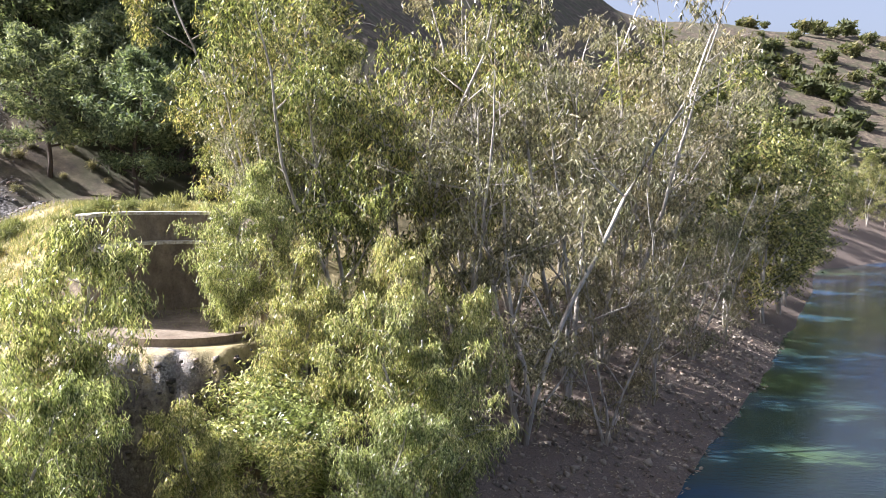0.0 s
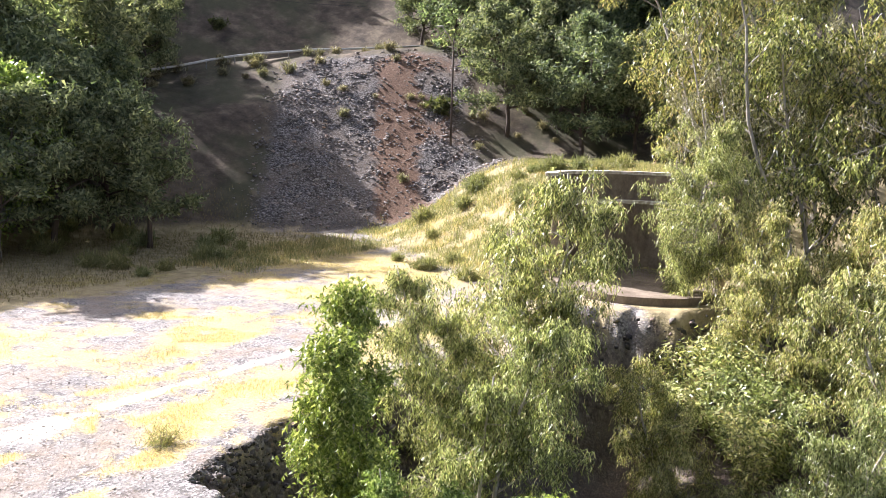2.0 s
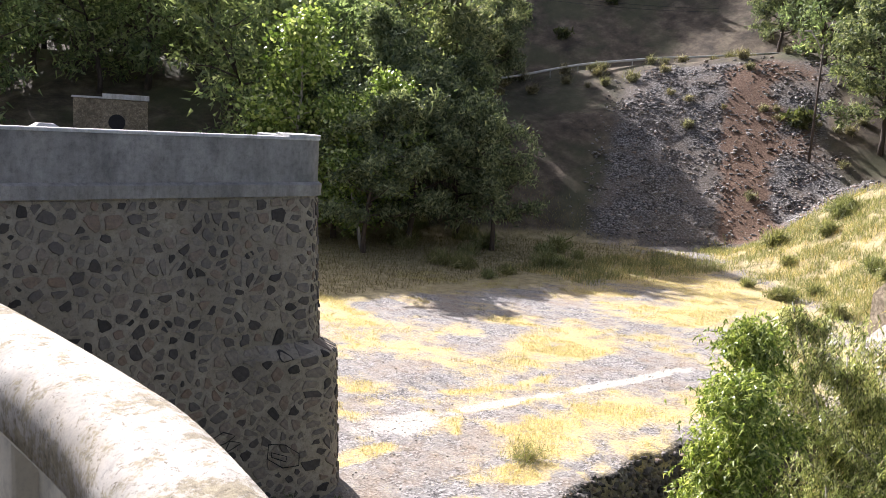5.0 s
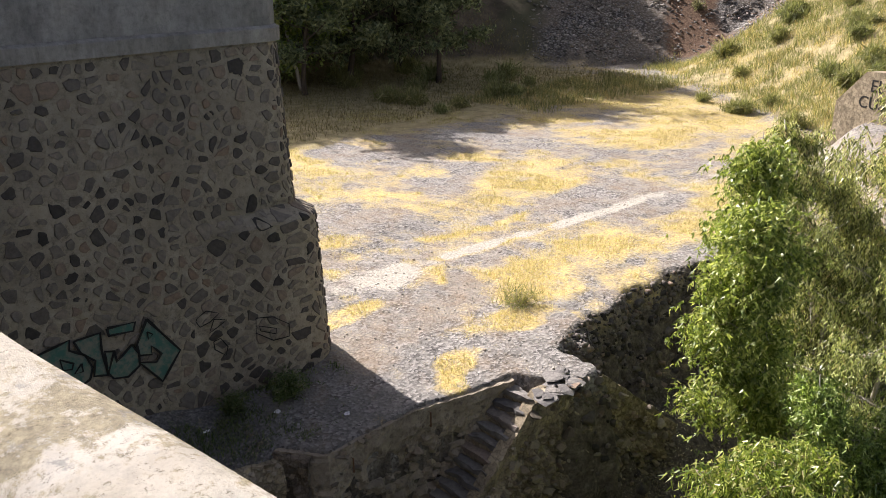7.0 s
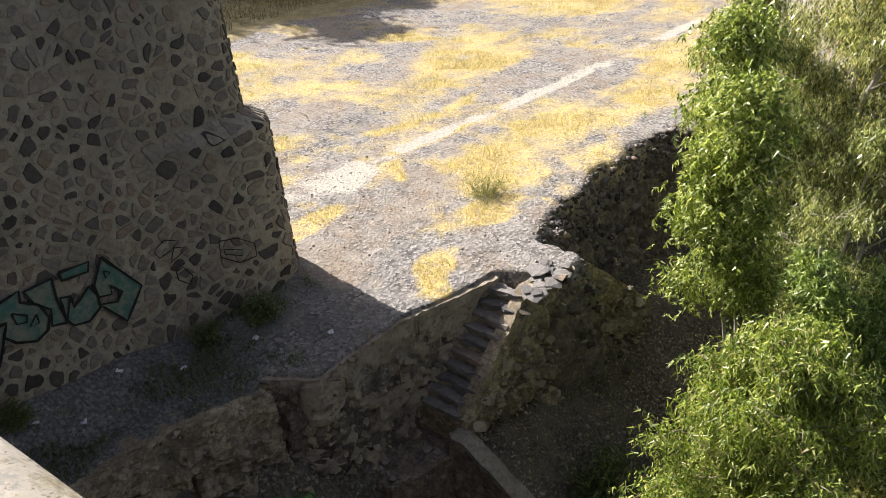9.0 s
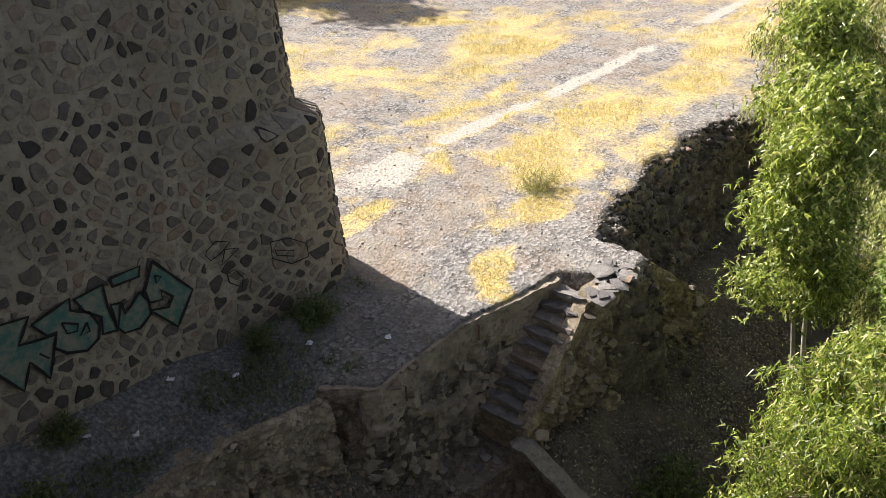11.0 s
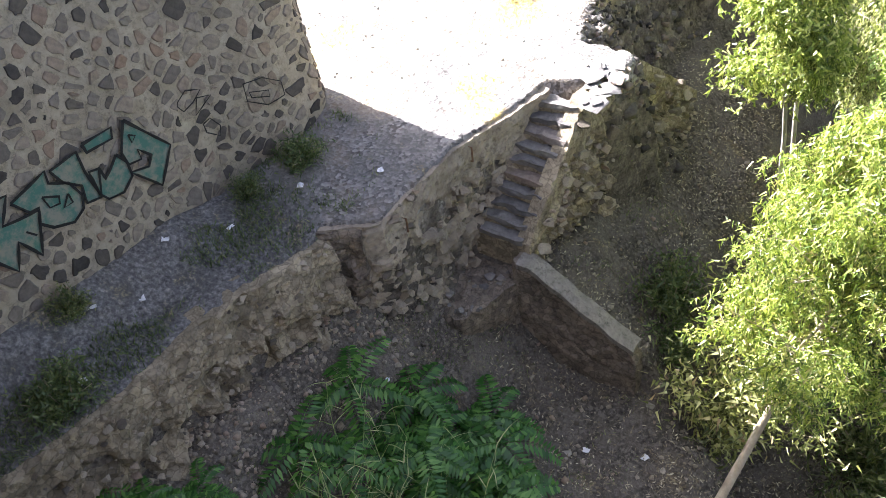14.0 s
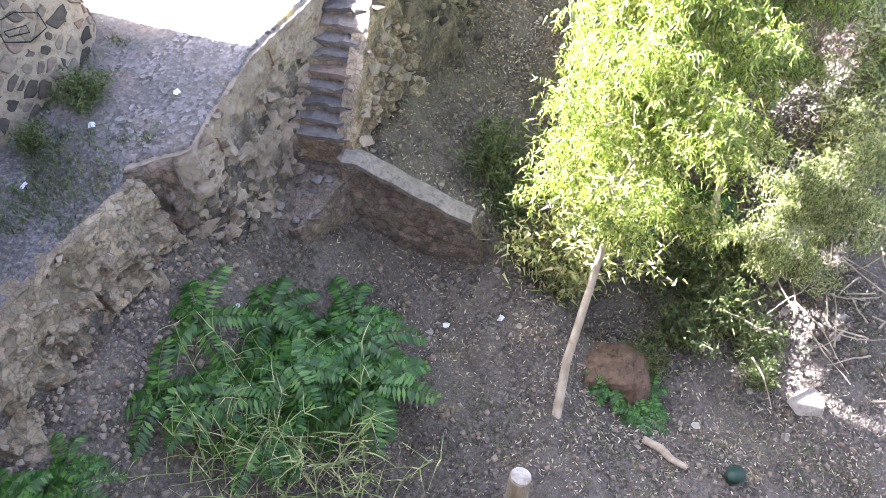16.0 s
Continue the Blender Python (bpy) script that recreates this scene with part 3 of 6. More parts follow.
def refine(chain, step):
    out = []
    for (ax, ay), (bx, by) in zip(chain, chain[1:]):
        k = max(1, int(math.hypot(bx - ax, by - ay) / step))
        out += [(ax + (bx - ax) * i / k, ay + (by - ay) * i / k) for i in range(k)]
    return out + [chain[-1]]


def smooth_chain(chain, n=3):
    c = [np.array(p, float) for p in chain]
    for _ in range(n):
        o = [c[0]]
        for a, b in zip(c, c[1:]):
            o += [0.75 * a + 0.25 * b, 0.25 * a + 0.75 * b]
        c = o + [c[-1]]
    return [tuple(p) for p in c]


def dam():
    crest = refine(smooth_chain(CREST), 0.6)
    axis = refine(smooth_chain([(40, -0.3), (2, 0.3), (-6.0, 0.5), (-10.2, 0.2), (-19.6, -0.95)]), 0.6)
    d = base("dam_wall")
    tagged(d, "grey masonry dam wall with a road along its crest", "dam", kind="structure")
    # across runs from the outer edge towards the road
    part("body", raw_mesh("body", *ribbon(crest, [(0.05, -14), (0.05, 6.8), (0.5, 6.8), (0.5, -14)]), [M_MORTAR]), None, d)
    part("core", raw_mesh("core", *ribbon(axis, [(0.4, -14), (0.4, 6.795), (5.4, 6.795), (5.4, -14)]), [M_MORTAR]), None, d)
    part("road_surface", raw_mesh("road_surface", *ribbon(axis, [(0.25, 6.81), (0.25, 6.9), (5.0, 6.9), (5.0, 6.81)]), [M_ASPHALT]), None, d)
    part("parapet", raw_mesh("parapet", *ribbon(crest, [(0.05, 6.79), (0.05, 7.56), (0.17, 7.56), (0.17, 6.79)]), [M_CREAM]), None, d, "cream-painted parapet")
    part("plinth", raw_mesh("plinth", *ribbon(crest, [(0.171, 6.88), (0.171, 7.08), (0.29, 7.02), (0.29, 6.88)]), [M_CREAM]), None, d)
    part("top_rail", raw_mesh("top_rail", *ribbon(crest, [(0.171, 7.5), (0.171, 7.563), (0.25, 7.563), (0.25, 7.5)]), [M_CREAM]), None, d)
    walked = 0.0
    for (ax, ay), (bx, by) in zip(crest, crest[1:]):
        walked += math.hypot(bx - ax, by - ay)
        if walked > 0.55 and -16 < ax < 8:
            walked, ang = 0.0, math.atan2(by - ay, bx - ax)
            pl = part("pilaster", soft_box(-0.11, 0.16, 7.04, 0.11, 0.245, 7.499, 0.012), M_CREAM, d)
            pl.matrix_basis = Matrix.Translation((ax, ay, 0)) @ Matrix.Rotation(ang, 4, "Z")
    pr = [(0.0, 7.565), (0.0, 7.66), (0.012, 7.7), (0.035, 7.73), (0.075, 7.75), (0.2, 7.752), (0.25, 7.735), (0.28, 7.7), (0.292, 7.65), (0.292, 7.565)]
    cop = part("coping", raw_mesh("coping", *ribbon(crest, pr), [M_COPING], True), None, d, "lichen-spotted pale rounded coping")
    part("far_parapet", raw_mesh("far_parapet", *ribbon(axis, [(5.05, 6.8), (5.05, 7.7), (5.35, 7.7), (5.35, 6.8)]), [M_CONCRETE]), None, d)
    return d


dam()

# ---- stone abutment ----
CX, CY = -20.45, 8.63


def wall_surface(u, z, push=0.0):
    """A point of the abutment's face: u runs along the face (0 to 9.6), then round the corner; z is the height."""
    r = 1.17 - 0.048 * z
    plinth = 0.0
    run = u - 9.6
    if z < 3.42:
        plinth = 0.42 * float(sstep(-1.9, -0.1, run)) * float(sstep(3.42, 3.18, z))
    r += plinth + push
    if run < 0:
        return Vector((CX + r, CY + run, z)), Vector((1, 0, 0.07))
    w = run / 1.1
    if w > 2.0:
        e = (w - 2.0) * 1.1
        return Vector((CX - r * abs(math.cos(2.0)) ** 0.62 - e, CY + 0.78 * r * math.sin(2.0) ** 0.62, z)), Vector((0, 1, 0.07))
    cx, cy = math.cos(w), math.sin(w)
    return Vector((CX + r * math.copysign(abs(cx) ** 0.62, cx), CY + 0.78 * r * abs(cy) ** 0.62, z)), Vector((cx, cy, 0.07))


def clip_cell(poly, p, q):
    """Keeps of a polygon what lies nearer to p than to q."""
    mx, my, nx, ny = (p[0] + q[0]) / 2, (p[1] + q[1]) / 2, q[0] - p[0], q[1] - p[1]
    out = []
    for i, a in enumerate(poly):
        b = poly[(i + 1) % len(poly)]
        da, db = (a[0] - mx) * nx + (a[1] - my) * ny, (b[0] - mx) * nx + (b[1] - my) * ny
        if da <= 0:
            out.append(a)
        if (da < 0 < db) or (db < 0 < da):
            t = da / (da - db)
            out.append((a[0] + t * (b[0] - a[0]), a[1] + t * (b[1] - a[1])))
    return out


def cells_of(u0, v0, u1, v1, su, sv, seed, jitter=0.5, gap=0.03):
    """Irregular stone outlines of mixed sizes that fill a rectangle, with joints between them."""
    rng = random.Random(seed)
    key = collections.defaultdict(list)
    nu, nv = max(1, int((u1 - u0) / su)), max(1, int((v1 - v0) / sv))
    for j in range(nv):
        for i in range(nu):
            for _ in range(2 if rng.random() < 0.42 else 1):
                key[(i, j)].append((u0 + (i + 0.5 + 0.5 * (j % 2) - 0.25 + rng.uniform(-jitter, jitter)) * (u1 - u0) / nu, v0 + (j + 0.5 + rng.uniform(-jitter, jitter)) * (v1 - v0) / nv))
    out = []
    for (i, j), mine in list(key.items()):
        for p in mine:
            poly = [(u0, v0), (u1, v0), (u1, v1), (u0, v1)]
            for a in range(-2, 3):
                for b in range(-2, 3):
                    for q in key.get((i + a, j + b), ()):
                        if q is not p and len(poly) > 2:
                            poly = clip_cell(poly, p, q)
            if len(poly) < 3:
                continue
            cx, cy = sum(a[0] for a in poly) / len(poly), sum(a[1] for a in poly) / len(poly)
            size = math.sqrt(abs(sum(a[0] * b[1] - a[1] * b[0] for a, b in zip(poly, poly[1:] + poly[:1]))) / 2)
            if size < 0.06 or rng.random() < 0.05:
                continue
            s = max(0.3, 1 - (gap + rng.random() * gap * 1.6) * 2 / max(size, 0.05))
            poly = [(cx + (a - cx) * s, cy + (b - cy) * s) for a, b in poly]
            cut = []
            for a, b in zip(poly, poly[1:] + poly[:1]):
                t, w = rng.uniform(0.12, 0.36), rng.uniform(0.12, 0.36)
                cut += [(a[0] + (b[0] - a[0]) * t, a[1] + (b[1] - a[1]) * t), (a[0] + (b[0] - a[0]) * (1 - w), a[1] + (b[1] - a[1]) * (1 - w))]
            cut = [(a + rng.gauss(0, 0.04) * size, b + rng.gauss(0, 0.04) * size) for a, b in cut]
            out.append(((cx, cy), cut, rng.random()))
    return out


def stone_on(surface, centre, poly, proud, rng):
    """One rough stone, proud of a surface, about its own middle."""
    mid, n = surface(*centre)
    n = n.normalized()
    verts, faces, k = [], [], len(poly)
    tilt = (rng.uniform(-0.25, 0.25) * proud, rng.uniform(-0.25, 0.25) * proud)
    for level, (s, h) in enumerate(((1.0, -0.05), (0.98, 0.65 * proud), (0.88, proud))):
        for a, b in poly:
            p, m = surface(centre[0] + (a - centre[0]) * s, centre[1] + (b - centre[1]) * s)
            lift = h + (rng.uniform(-0.2, 0.2) * proud + tilt[0] * (a - centre[0]) * 5 + tilt[1] * (b - centre[1]) * 5 if level else 0)
            verts.append(p + n * lift - mid)
    for lv in (0, 1):
        for i in range(k):
            j = (i + 1) % k
            faces.append((lv * k + i, lv * k + j, (lv + 1) * k + j, (lv + 1) * k + i))
    faces.append(tuple(2 * k + i for i in range(k)))
    return mid, verts, faces


def masonry(owner, surface, rect, su, sv, seed, mat, mat_far, proud=0.035, gap=0.03, keep=lambda u, v: True, limit=300, first=lambda u, v: True, name="stone"):
    """Stones of a wall as parts, the first up to a limit, and the rest joined."""
    rng = random.Random(seed + 1)
    rest, made = [], 0
    for c, poly, r in cells_of(*rect, su, sv, seed, gap=gap):
        if not keep(*c):
            continue
        mid, verts, faces = stone_on(surface, c, poly, proud * (0.4 + 0.9 * r), rng)
        if made < limit and first(*c):
            ob = part(name, raw_mesh(name, verts, faces, [mat]), None, owner)
            ob.location = mid
            made += 1
        else:
            rest.append(([v + mid for v in verts], faces))
    if rest:
        ob = part("stonework", raw_mesh("stonework", *join(rest), [mat_far]), None, owner, "rough dark stones set in pale mortar")
        ob["kind"] = "stuff"


def abutment():
    a = base("abutment")
    tagged(a, "battered dark rubble-stone abutment with a rounded corner", "abutment", kind="structure")
    us = list(np.arange(-0.6, 7.6, 0.5)) + list(np.arange(7.6, 9.6, 0.2)) + list(np.arange(9.6, 13.5, 0.12))
    zs = list(np.arange(-1.5, 3.0, 0.5)) + [3.1, 3.18, 3.24, 3.3, 3.36, 3.42, 3.5] + list(np.arange(4.0, 6.95, 0.48))
    verts = [wall_surface(u, z)[0] for z in zs for u in us]
    n = len(us)
    faces = [(j * n + i, j * n + i + 1, (j + 1) * n + i + 1, (j + 1) * n + i) for j in range(len(zs) - 1) for i in range(n - 1)]
    part("face", raw_mesh("face", verts, faces, [M_MORTAR]), None, a, "pale mortar face")
    # concrete parapet on top
    def strip(name, pushes, mat, label, u_lo=-0.6, u_hi=13.2, smooth=False):
        uu = [u for u in np.arange(u_lo, u_hi, 0.15)]
        vs, k = [], len(pushes)
        for u in uu:
            p, m = wall_surface(u, 6.8)
            m = Vector((m.x, m.y, 0)).normalized()
            for q, z in pushes:
                vs.append((p.x + m.x * q, p.y + m.y * q, z))
        fs = [(i * k + j, i * k + (j + 1) % k, (i + 1) * k + (j + 1) % k, (i + 1) * k + j) for i in range(len(uu) - 1) for j in range(k)]
        fs += [tuple(range(k))[::-1], tuple((len(uu) - 1) * k + j for j in range(k))]
        return part(name, raw_mesh(name, vs, fs, [mat], smooth), None, a, label)

    strip("band", [(0.1, 6.72), (0.11, 6.97), (0.035, 7.02), (-0.38, 7.02), (-0.38, 6.72)], M_BAND, "projecting concrete band")
    strip("parapet", [(0.02, 7.021), (0.02, 7.94), (-0.33, 7.94), (-0.33, 7.021)], M_CONCRETE, "stained grey rendered parapet")
    strip("coping", [(0.05, 7.941), (0.05, 7.99), (0.03, 8.005), (-0.34, 8.005), (-0.36, 7.99), (-0.36, 7.941)], M_WHITE, "whitewashed coping")
    strip("end_block", [(0.055, 8.006), (0.055, 8.055), (-0.5, 8.055), (-0.5, 8.006)], M_WHITE, "raised whitewashed end block", 9.3, 12.0)
    part("road_deck", raw_mesh("road_deck", *box(-60, -6, 6.6, -20.4, 8.2, 6.95), [M_ASPHALT]), None, a)
    return a


abut = abutment()

# ---- retaining walls and steps below the platform ----
def wall_solid(name, chain, tops, bottom, thick, mat, owner, label="", seed=0, batter=0.06, rough=1.0):
    """A rough wall along a chain in plan, its face to the chain's right, its top following tops."""
    chain3 = [(x, y, t) for (x, y), t in zip(chain, tops)]
    fine = []
    for (ax, ay, at), (bx, by, bt) in zip(chain3, chain3[1:]):
        k = max(1, int(math.hypot(bx - ax, by - ay) / 0.065))
        fine += [(ax + (bx - ax) * i / k, ay + (by - ay) * i / k, at + (bt - at) * i / k) for i in range(k)]
    fine.append(chain3[-1])
    rows = 70
    verts, faces, n = [], [], rows + 2
    for i, (x, y, t) in enumerate(fine):
        a, b = fine[max(i - 1, 0)], fine[min(i + 1, len(fine) - 1)]
        d = Vector((b[0] - a[0], b[1] - a[1])).normalized()
        nx, ny = d.y, -d.x
        for j in range(rows):
            z = bottom + (t - bottom) * j / (rows - 1)
            broken = min(1.0, max(0.0, (t - z - 0.45 + 0.5 * noise.noise((x * 1.5, y * 1.5, seed))) * 2))
            q = (0.06 + 0.16 * broken) * noise.noise((x * 2 + seed, y * 2, z * 2)) + (0.03 + 0.12 * broken) * noise.noise((x * 6, y * 6 + seed, z * 8)) + 0.03 * noise.noise((x * 17, y * 17, z * 17)) + 0.07 * (0.25 + broken) * noise.cell((x * 3.1 + 0.4 * noise.noise((x * 3, y * 3, z * 3)), y * 3.1, z * 4.3)) - 0.07 * broken + batter * (t - z)
            q = batter * (t - z) + rough * (q - batter * (t - z))
            verts.append((x + nx * q, y + ny * q, z + (0.03 * noise.noise((x * 5, y * 5, seed)) if j == rows - 1 else 0)))
        verts.append((x - nx * thick, y - ny * thick, t + 0.004))
        verts.append((x - nx * thick, y - ny * thick, bottom))
    for i in range(len(fine) - 1):
        for k in range(n):
            j = (k + 1) % n
            faces.append((i * n + k, (i + 1) * n + k, (i + 1) * n + j, i * n + j))
    faces += [tuple(range(n)), tuple((len(fine) - 1) * n + k for k in range(n))[::-1]]
    return part(name, raw_mesh(name, verts, faces, [mat]), None, owner, label)


def chain_surface(chain, push=0.0, batter=0.06):
    """A surface along a chain in plan, for stones: u along it, v the height."""
    lens = [0]
    for (ax, ay), (bx, by) in zip(chain, chain[1:]):
        lens.append(lens[-1] + math.hypot(bx - ax, by - ay))

    def surface(u, v):
        u = min(max(u, 0), lens[-1] - 1e-4)
        i = max(k for k in range(len(chain) - 1) if lens[k] <= u)
        f = (u - lens[i]) / (lens[i + 1] - lens[i])
        (ax, ay), (bx, by) = chain[i], chain[i + 1]
        d = Vector((bx - ax, by - ay)).normalized()
        q = push + 0.07 * noise.noise((ax * 2, ay * 2, v * 2)) - batter * v
        return Vector((ax + (bx - ax) * f + d.y * q, ay + (by - ay) * f - d.x * q, v)), Vector((d.y, -d.x, batter))

    return surface, lens[-1]


PLAT = [(-17.15, 6.76), (-16.42, 7.1), (-16.2, 7.28), (-16.1, 8.25), (-15.94, 9.4), (-15.58, 10.25), (-15.32, 11.0), (-15.2, 11.4)]
EAST = [(-14.62, 9.38), (-14.52, 10.2), (-14.42, 11.35), (-14.05, 13.0), (-13.85, 14.3), (-13.75, 16.0)]
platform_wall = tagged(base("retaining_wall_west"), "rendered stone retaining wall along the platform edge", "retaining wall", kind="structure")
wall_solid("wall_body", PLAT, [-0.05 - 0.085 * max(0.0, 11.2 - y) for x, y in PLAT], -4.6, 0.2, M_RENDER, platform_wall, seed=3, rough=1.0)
wall_solid("return_face", [(-17.4, 6.62), (-17.15, 6.72), (-16.45, 7.02)], [-0.5, -0.47, -0.44], -3.6, 0.2, M_DARKRUBBLE, platform_wall, "dark broken rubble end of the wall", seed=5, rough=1.3)
stair_wall = tagged(base("retaining_wall_east"), "yellowish rubble retaining wall beside the steps", "retaining wall", kind="structure")
wall_solid("wall_body", EAST, [-2.12, -1.2, -0.06, -0.1, -1.2, -2.6], -5.3, 0.3, M_EARTHWALL, stair_wall, seed=8, rough=1.2)
STEP_RUN, STEP_RISE = 0.195, 0.21
part("stair_core", raw_mesh("stair_core", *join([box(-15.85 + 0.035 * i, 9.42 + STEP_RUN * i, -4.4, -14.7, 9.42 + STEP_RUN * (i + 1), -2.3 + STEP_RISE * (i + 1) - 0.1) for i in range(10)]), [M_EARTHWALL]), None, stair_wall)

BERM = [(-18.0, -0.4), (-17.95, 0.93), (-17.86, 1.5), (-17.65, 2.5), (-17.54, 3.25), (-17.54, 4.1), (-17.38, 5.1), (-17.12, 5.75), (-16.95, 6.75)]
berm_wall = tagged(base("retaining_wall_south"), "tan rubble retaining wall below the berm, battered and crumbling", "retaining wall", kind="structure")
wall_solid("wall_body", BERM, [-0.46, -0.46, -0.46, -0.46, -0.46, -0.46, -0.46, -0.48, -0.6], -3.0, 0.4, M_EARTHWALL, berm_wall, seed=14, batter=0.26, rough=1.35)

steps = tagged(base("stone_steps"), "worn dark stone steps descending beside the wall", "steps", kind="structure")
for i in range(10):
    rng = random.Random(i)
    z, y = -2.3 + STEP_RISE * (i + 1), 9.42 + STEP_RUN * i
    bm = bmesh.new()
    bmesh.ops.create_cube(bm, size=1, matrix=Matrix.LocRotScale((-15.26 + 0.033 * i + rng.uniform(-.03, .03), y + 0.12, z - 0.05), Euler((rng.uniform(-.05, .05), rng.uniform(-.03, .03), rng.uniform(-.08, .08))), (0.94 + rng.uniform(-.06, .1), 0.31, 0.11)))
    bmesh.ops.subdivide_edges(bm, edges=bm.edges[:], cuts=5, use_grid_fill=True)
    for v in bm.verts:
        v.co += 0.06 * noise.noise_vector(v.co * 5 + Vector((i * 3.1, 0, 0))) + 0.025 * noise.noise_vector(v.co * 14)
    part("step", bm, M_STEP, steps)

wing = tagged(base("wing_wall"), "low concrete wing wall with a sloping top", "wall", kind="structure")
bm = bmesh.new()
prof = [(-14.85, -6.0), (-14.85, -2.35), (-14.5, -2.42), (-12.5, -3.55), (-12.28, -3.95), (-12.2, -6.0)]
front = [bm.verts.new((x, 9.1 - 0.03 * (x + 14.3), z)) for x, z in prof]
back = [bm.verts.new((x, 9.4 - 0.03 * (x + 14.3), z)) for x, z in prof]
bm.faces.new(front)
bm.faces.new(back[::-1])
for i in range(len(prof)):
    j = (i + 1) % len(prof)
    bm.faces.new((front[j], front[i], back[i], back[j]))
bmesh.ops.triangulate(bm, faces=bm.faces[:])
for _ in range(5):
    bmesh.ops.subdivide_edges(bm, edges=[e for e in bm.edges if e.calc_length() > 0.14], cuts=1)
    bmesh.ops.triangulate(bm, faces=bm.faces[:])
for v in bm.verts:
    v.co += 0.05 * noise.noise_vector(v.co * 2.4) + 0.035 * noise.noise_vector(v.co * 6.5) + 0.015 * noise.noise_vector(v.co * 15.0)
part("wall_body", bm, M_DARKRUBBLE, wing)
cap = bmesh.new()
for i in range(31):
    x = -14.75 + 2.4 * i / 30
    z = -2.4 - 0.02 * (x + 14.5) - (0.55 * (x + 14.5) if x > -14.5 else 0.0)
    for dy in (-0.04, 0.15, 0.34):
        cap.verts.new(Vector((x, 9.1 - 0.03 * (x + 14.3) + dy, z + 0.05 + (0.03 if dy == 0.15 else 0.0))) + 0.04 * noise.noise_vector(Vector((x * 3, dy * 5, 1.0))))
cap.verts.ensure_lookup_table()
for i in range(30):
    for k in range(2):
        cap.faces.new((cap.verts[3 * i + k], cap.verts[3 * i + k + 1], cap.verts[3 * i + k + 4], cap.verts[3 * i + k + 3]))
rim_edges = [e for e in cap.edges if e.is_boundary]
low = bmesh.ops.extrude_edge_only(cap, edges=rim_edges)["geom"]
for v in low:
    if isinstance(v, bmesh.types.BMVert):
        v.co.z -= 0.12
part("wall_cap", cap, M_CAP, wing, "pale weathered sloping cap")


# ---- trees ----
def leaves_at(centres, count, spread, length, width, rng, droop=0.7, squash=0.8, strand=0.0, tri=False):
    """Corners of narrow leaves round the centres, loose or in hanging strands of six."""
    k = 6 if strand else 1
    c = np.repeat(np.asarray(centres, float), max(1, count // k), axis=0)
    p = c + rng.normal(size=(len(c), 3)) * spread * np.array([1, 1, squash])
    if strand:
        w = rng.normal(size=(len(p), 3)) * 0.45 + np.array([0, 0, -droop])
        w /= np.linalg.norm(w, axis=1)[:, None]
        step = np.tile(np.arange(k) / k, len(p))[:, None]
        hang = np.repeat(w, k, axis=0)
        p = np.repeat(p, k, axis=0) + hang * step * strand + np.array([0, 0, -0.35]) * strand * step ** 2
    n = len(p)
    d = rng.normal(size=(n, 3))
    d /= np.linalg.norm(d, axis=1)[:, None]
    d[:, 2] = d[:, 2] * (1 - droop) - droop
    if strand:
        d = d + hang * 0.5
    d /= np.linalg.norm(d, axis=1)[:, None]
    s = np.cross(d, rng.normal(size=(n, 3)))
    s /= np.linalg.norm(s, axis=1)[:, None] + 1e-9
    ln = (length * rng.uniform(0.6, 1.3, n))[:, None]
    wd = (width * rng.uniform(0.7, 1.3, n))[:, None]
    if tri:
        return np.stack([p - s * wd, p + s * wd, p + d * ln], 1).reshape(-1, 3)
    v = np.stack([p, p + d * ln * 0.45 + s * wd, p + d * ln, p + d * ln * 0.45 - s * wd], 1)
    return v.reshape(-1, 3)


def wander(start, way, length, steps, rng, bend=0.25, lift=0.0):
    pts, p, d = [np.array(start, float)], np.array(start, float), np.array(way, float)
    for _ in range(steps):
        d = d + rng.normal(size=3) * bend + np.array([0, 0, lift])
        d /= np.linalg.norm(d)
        p = p + d * length / steps
        pts.append(p)
    return pts


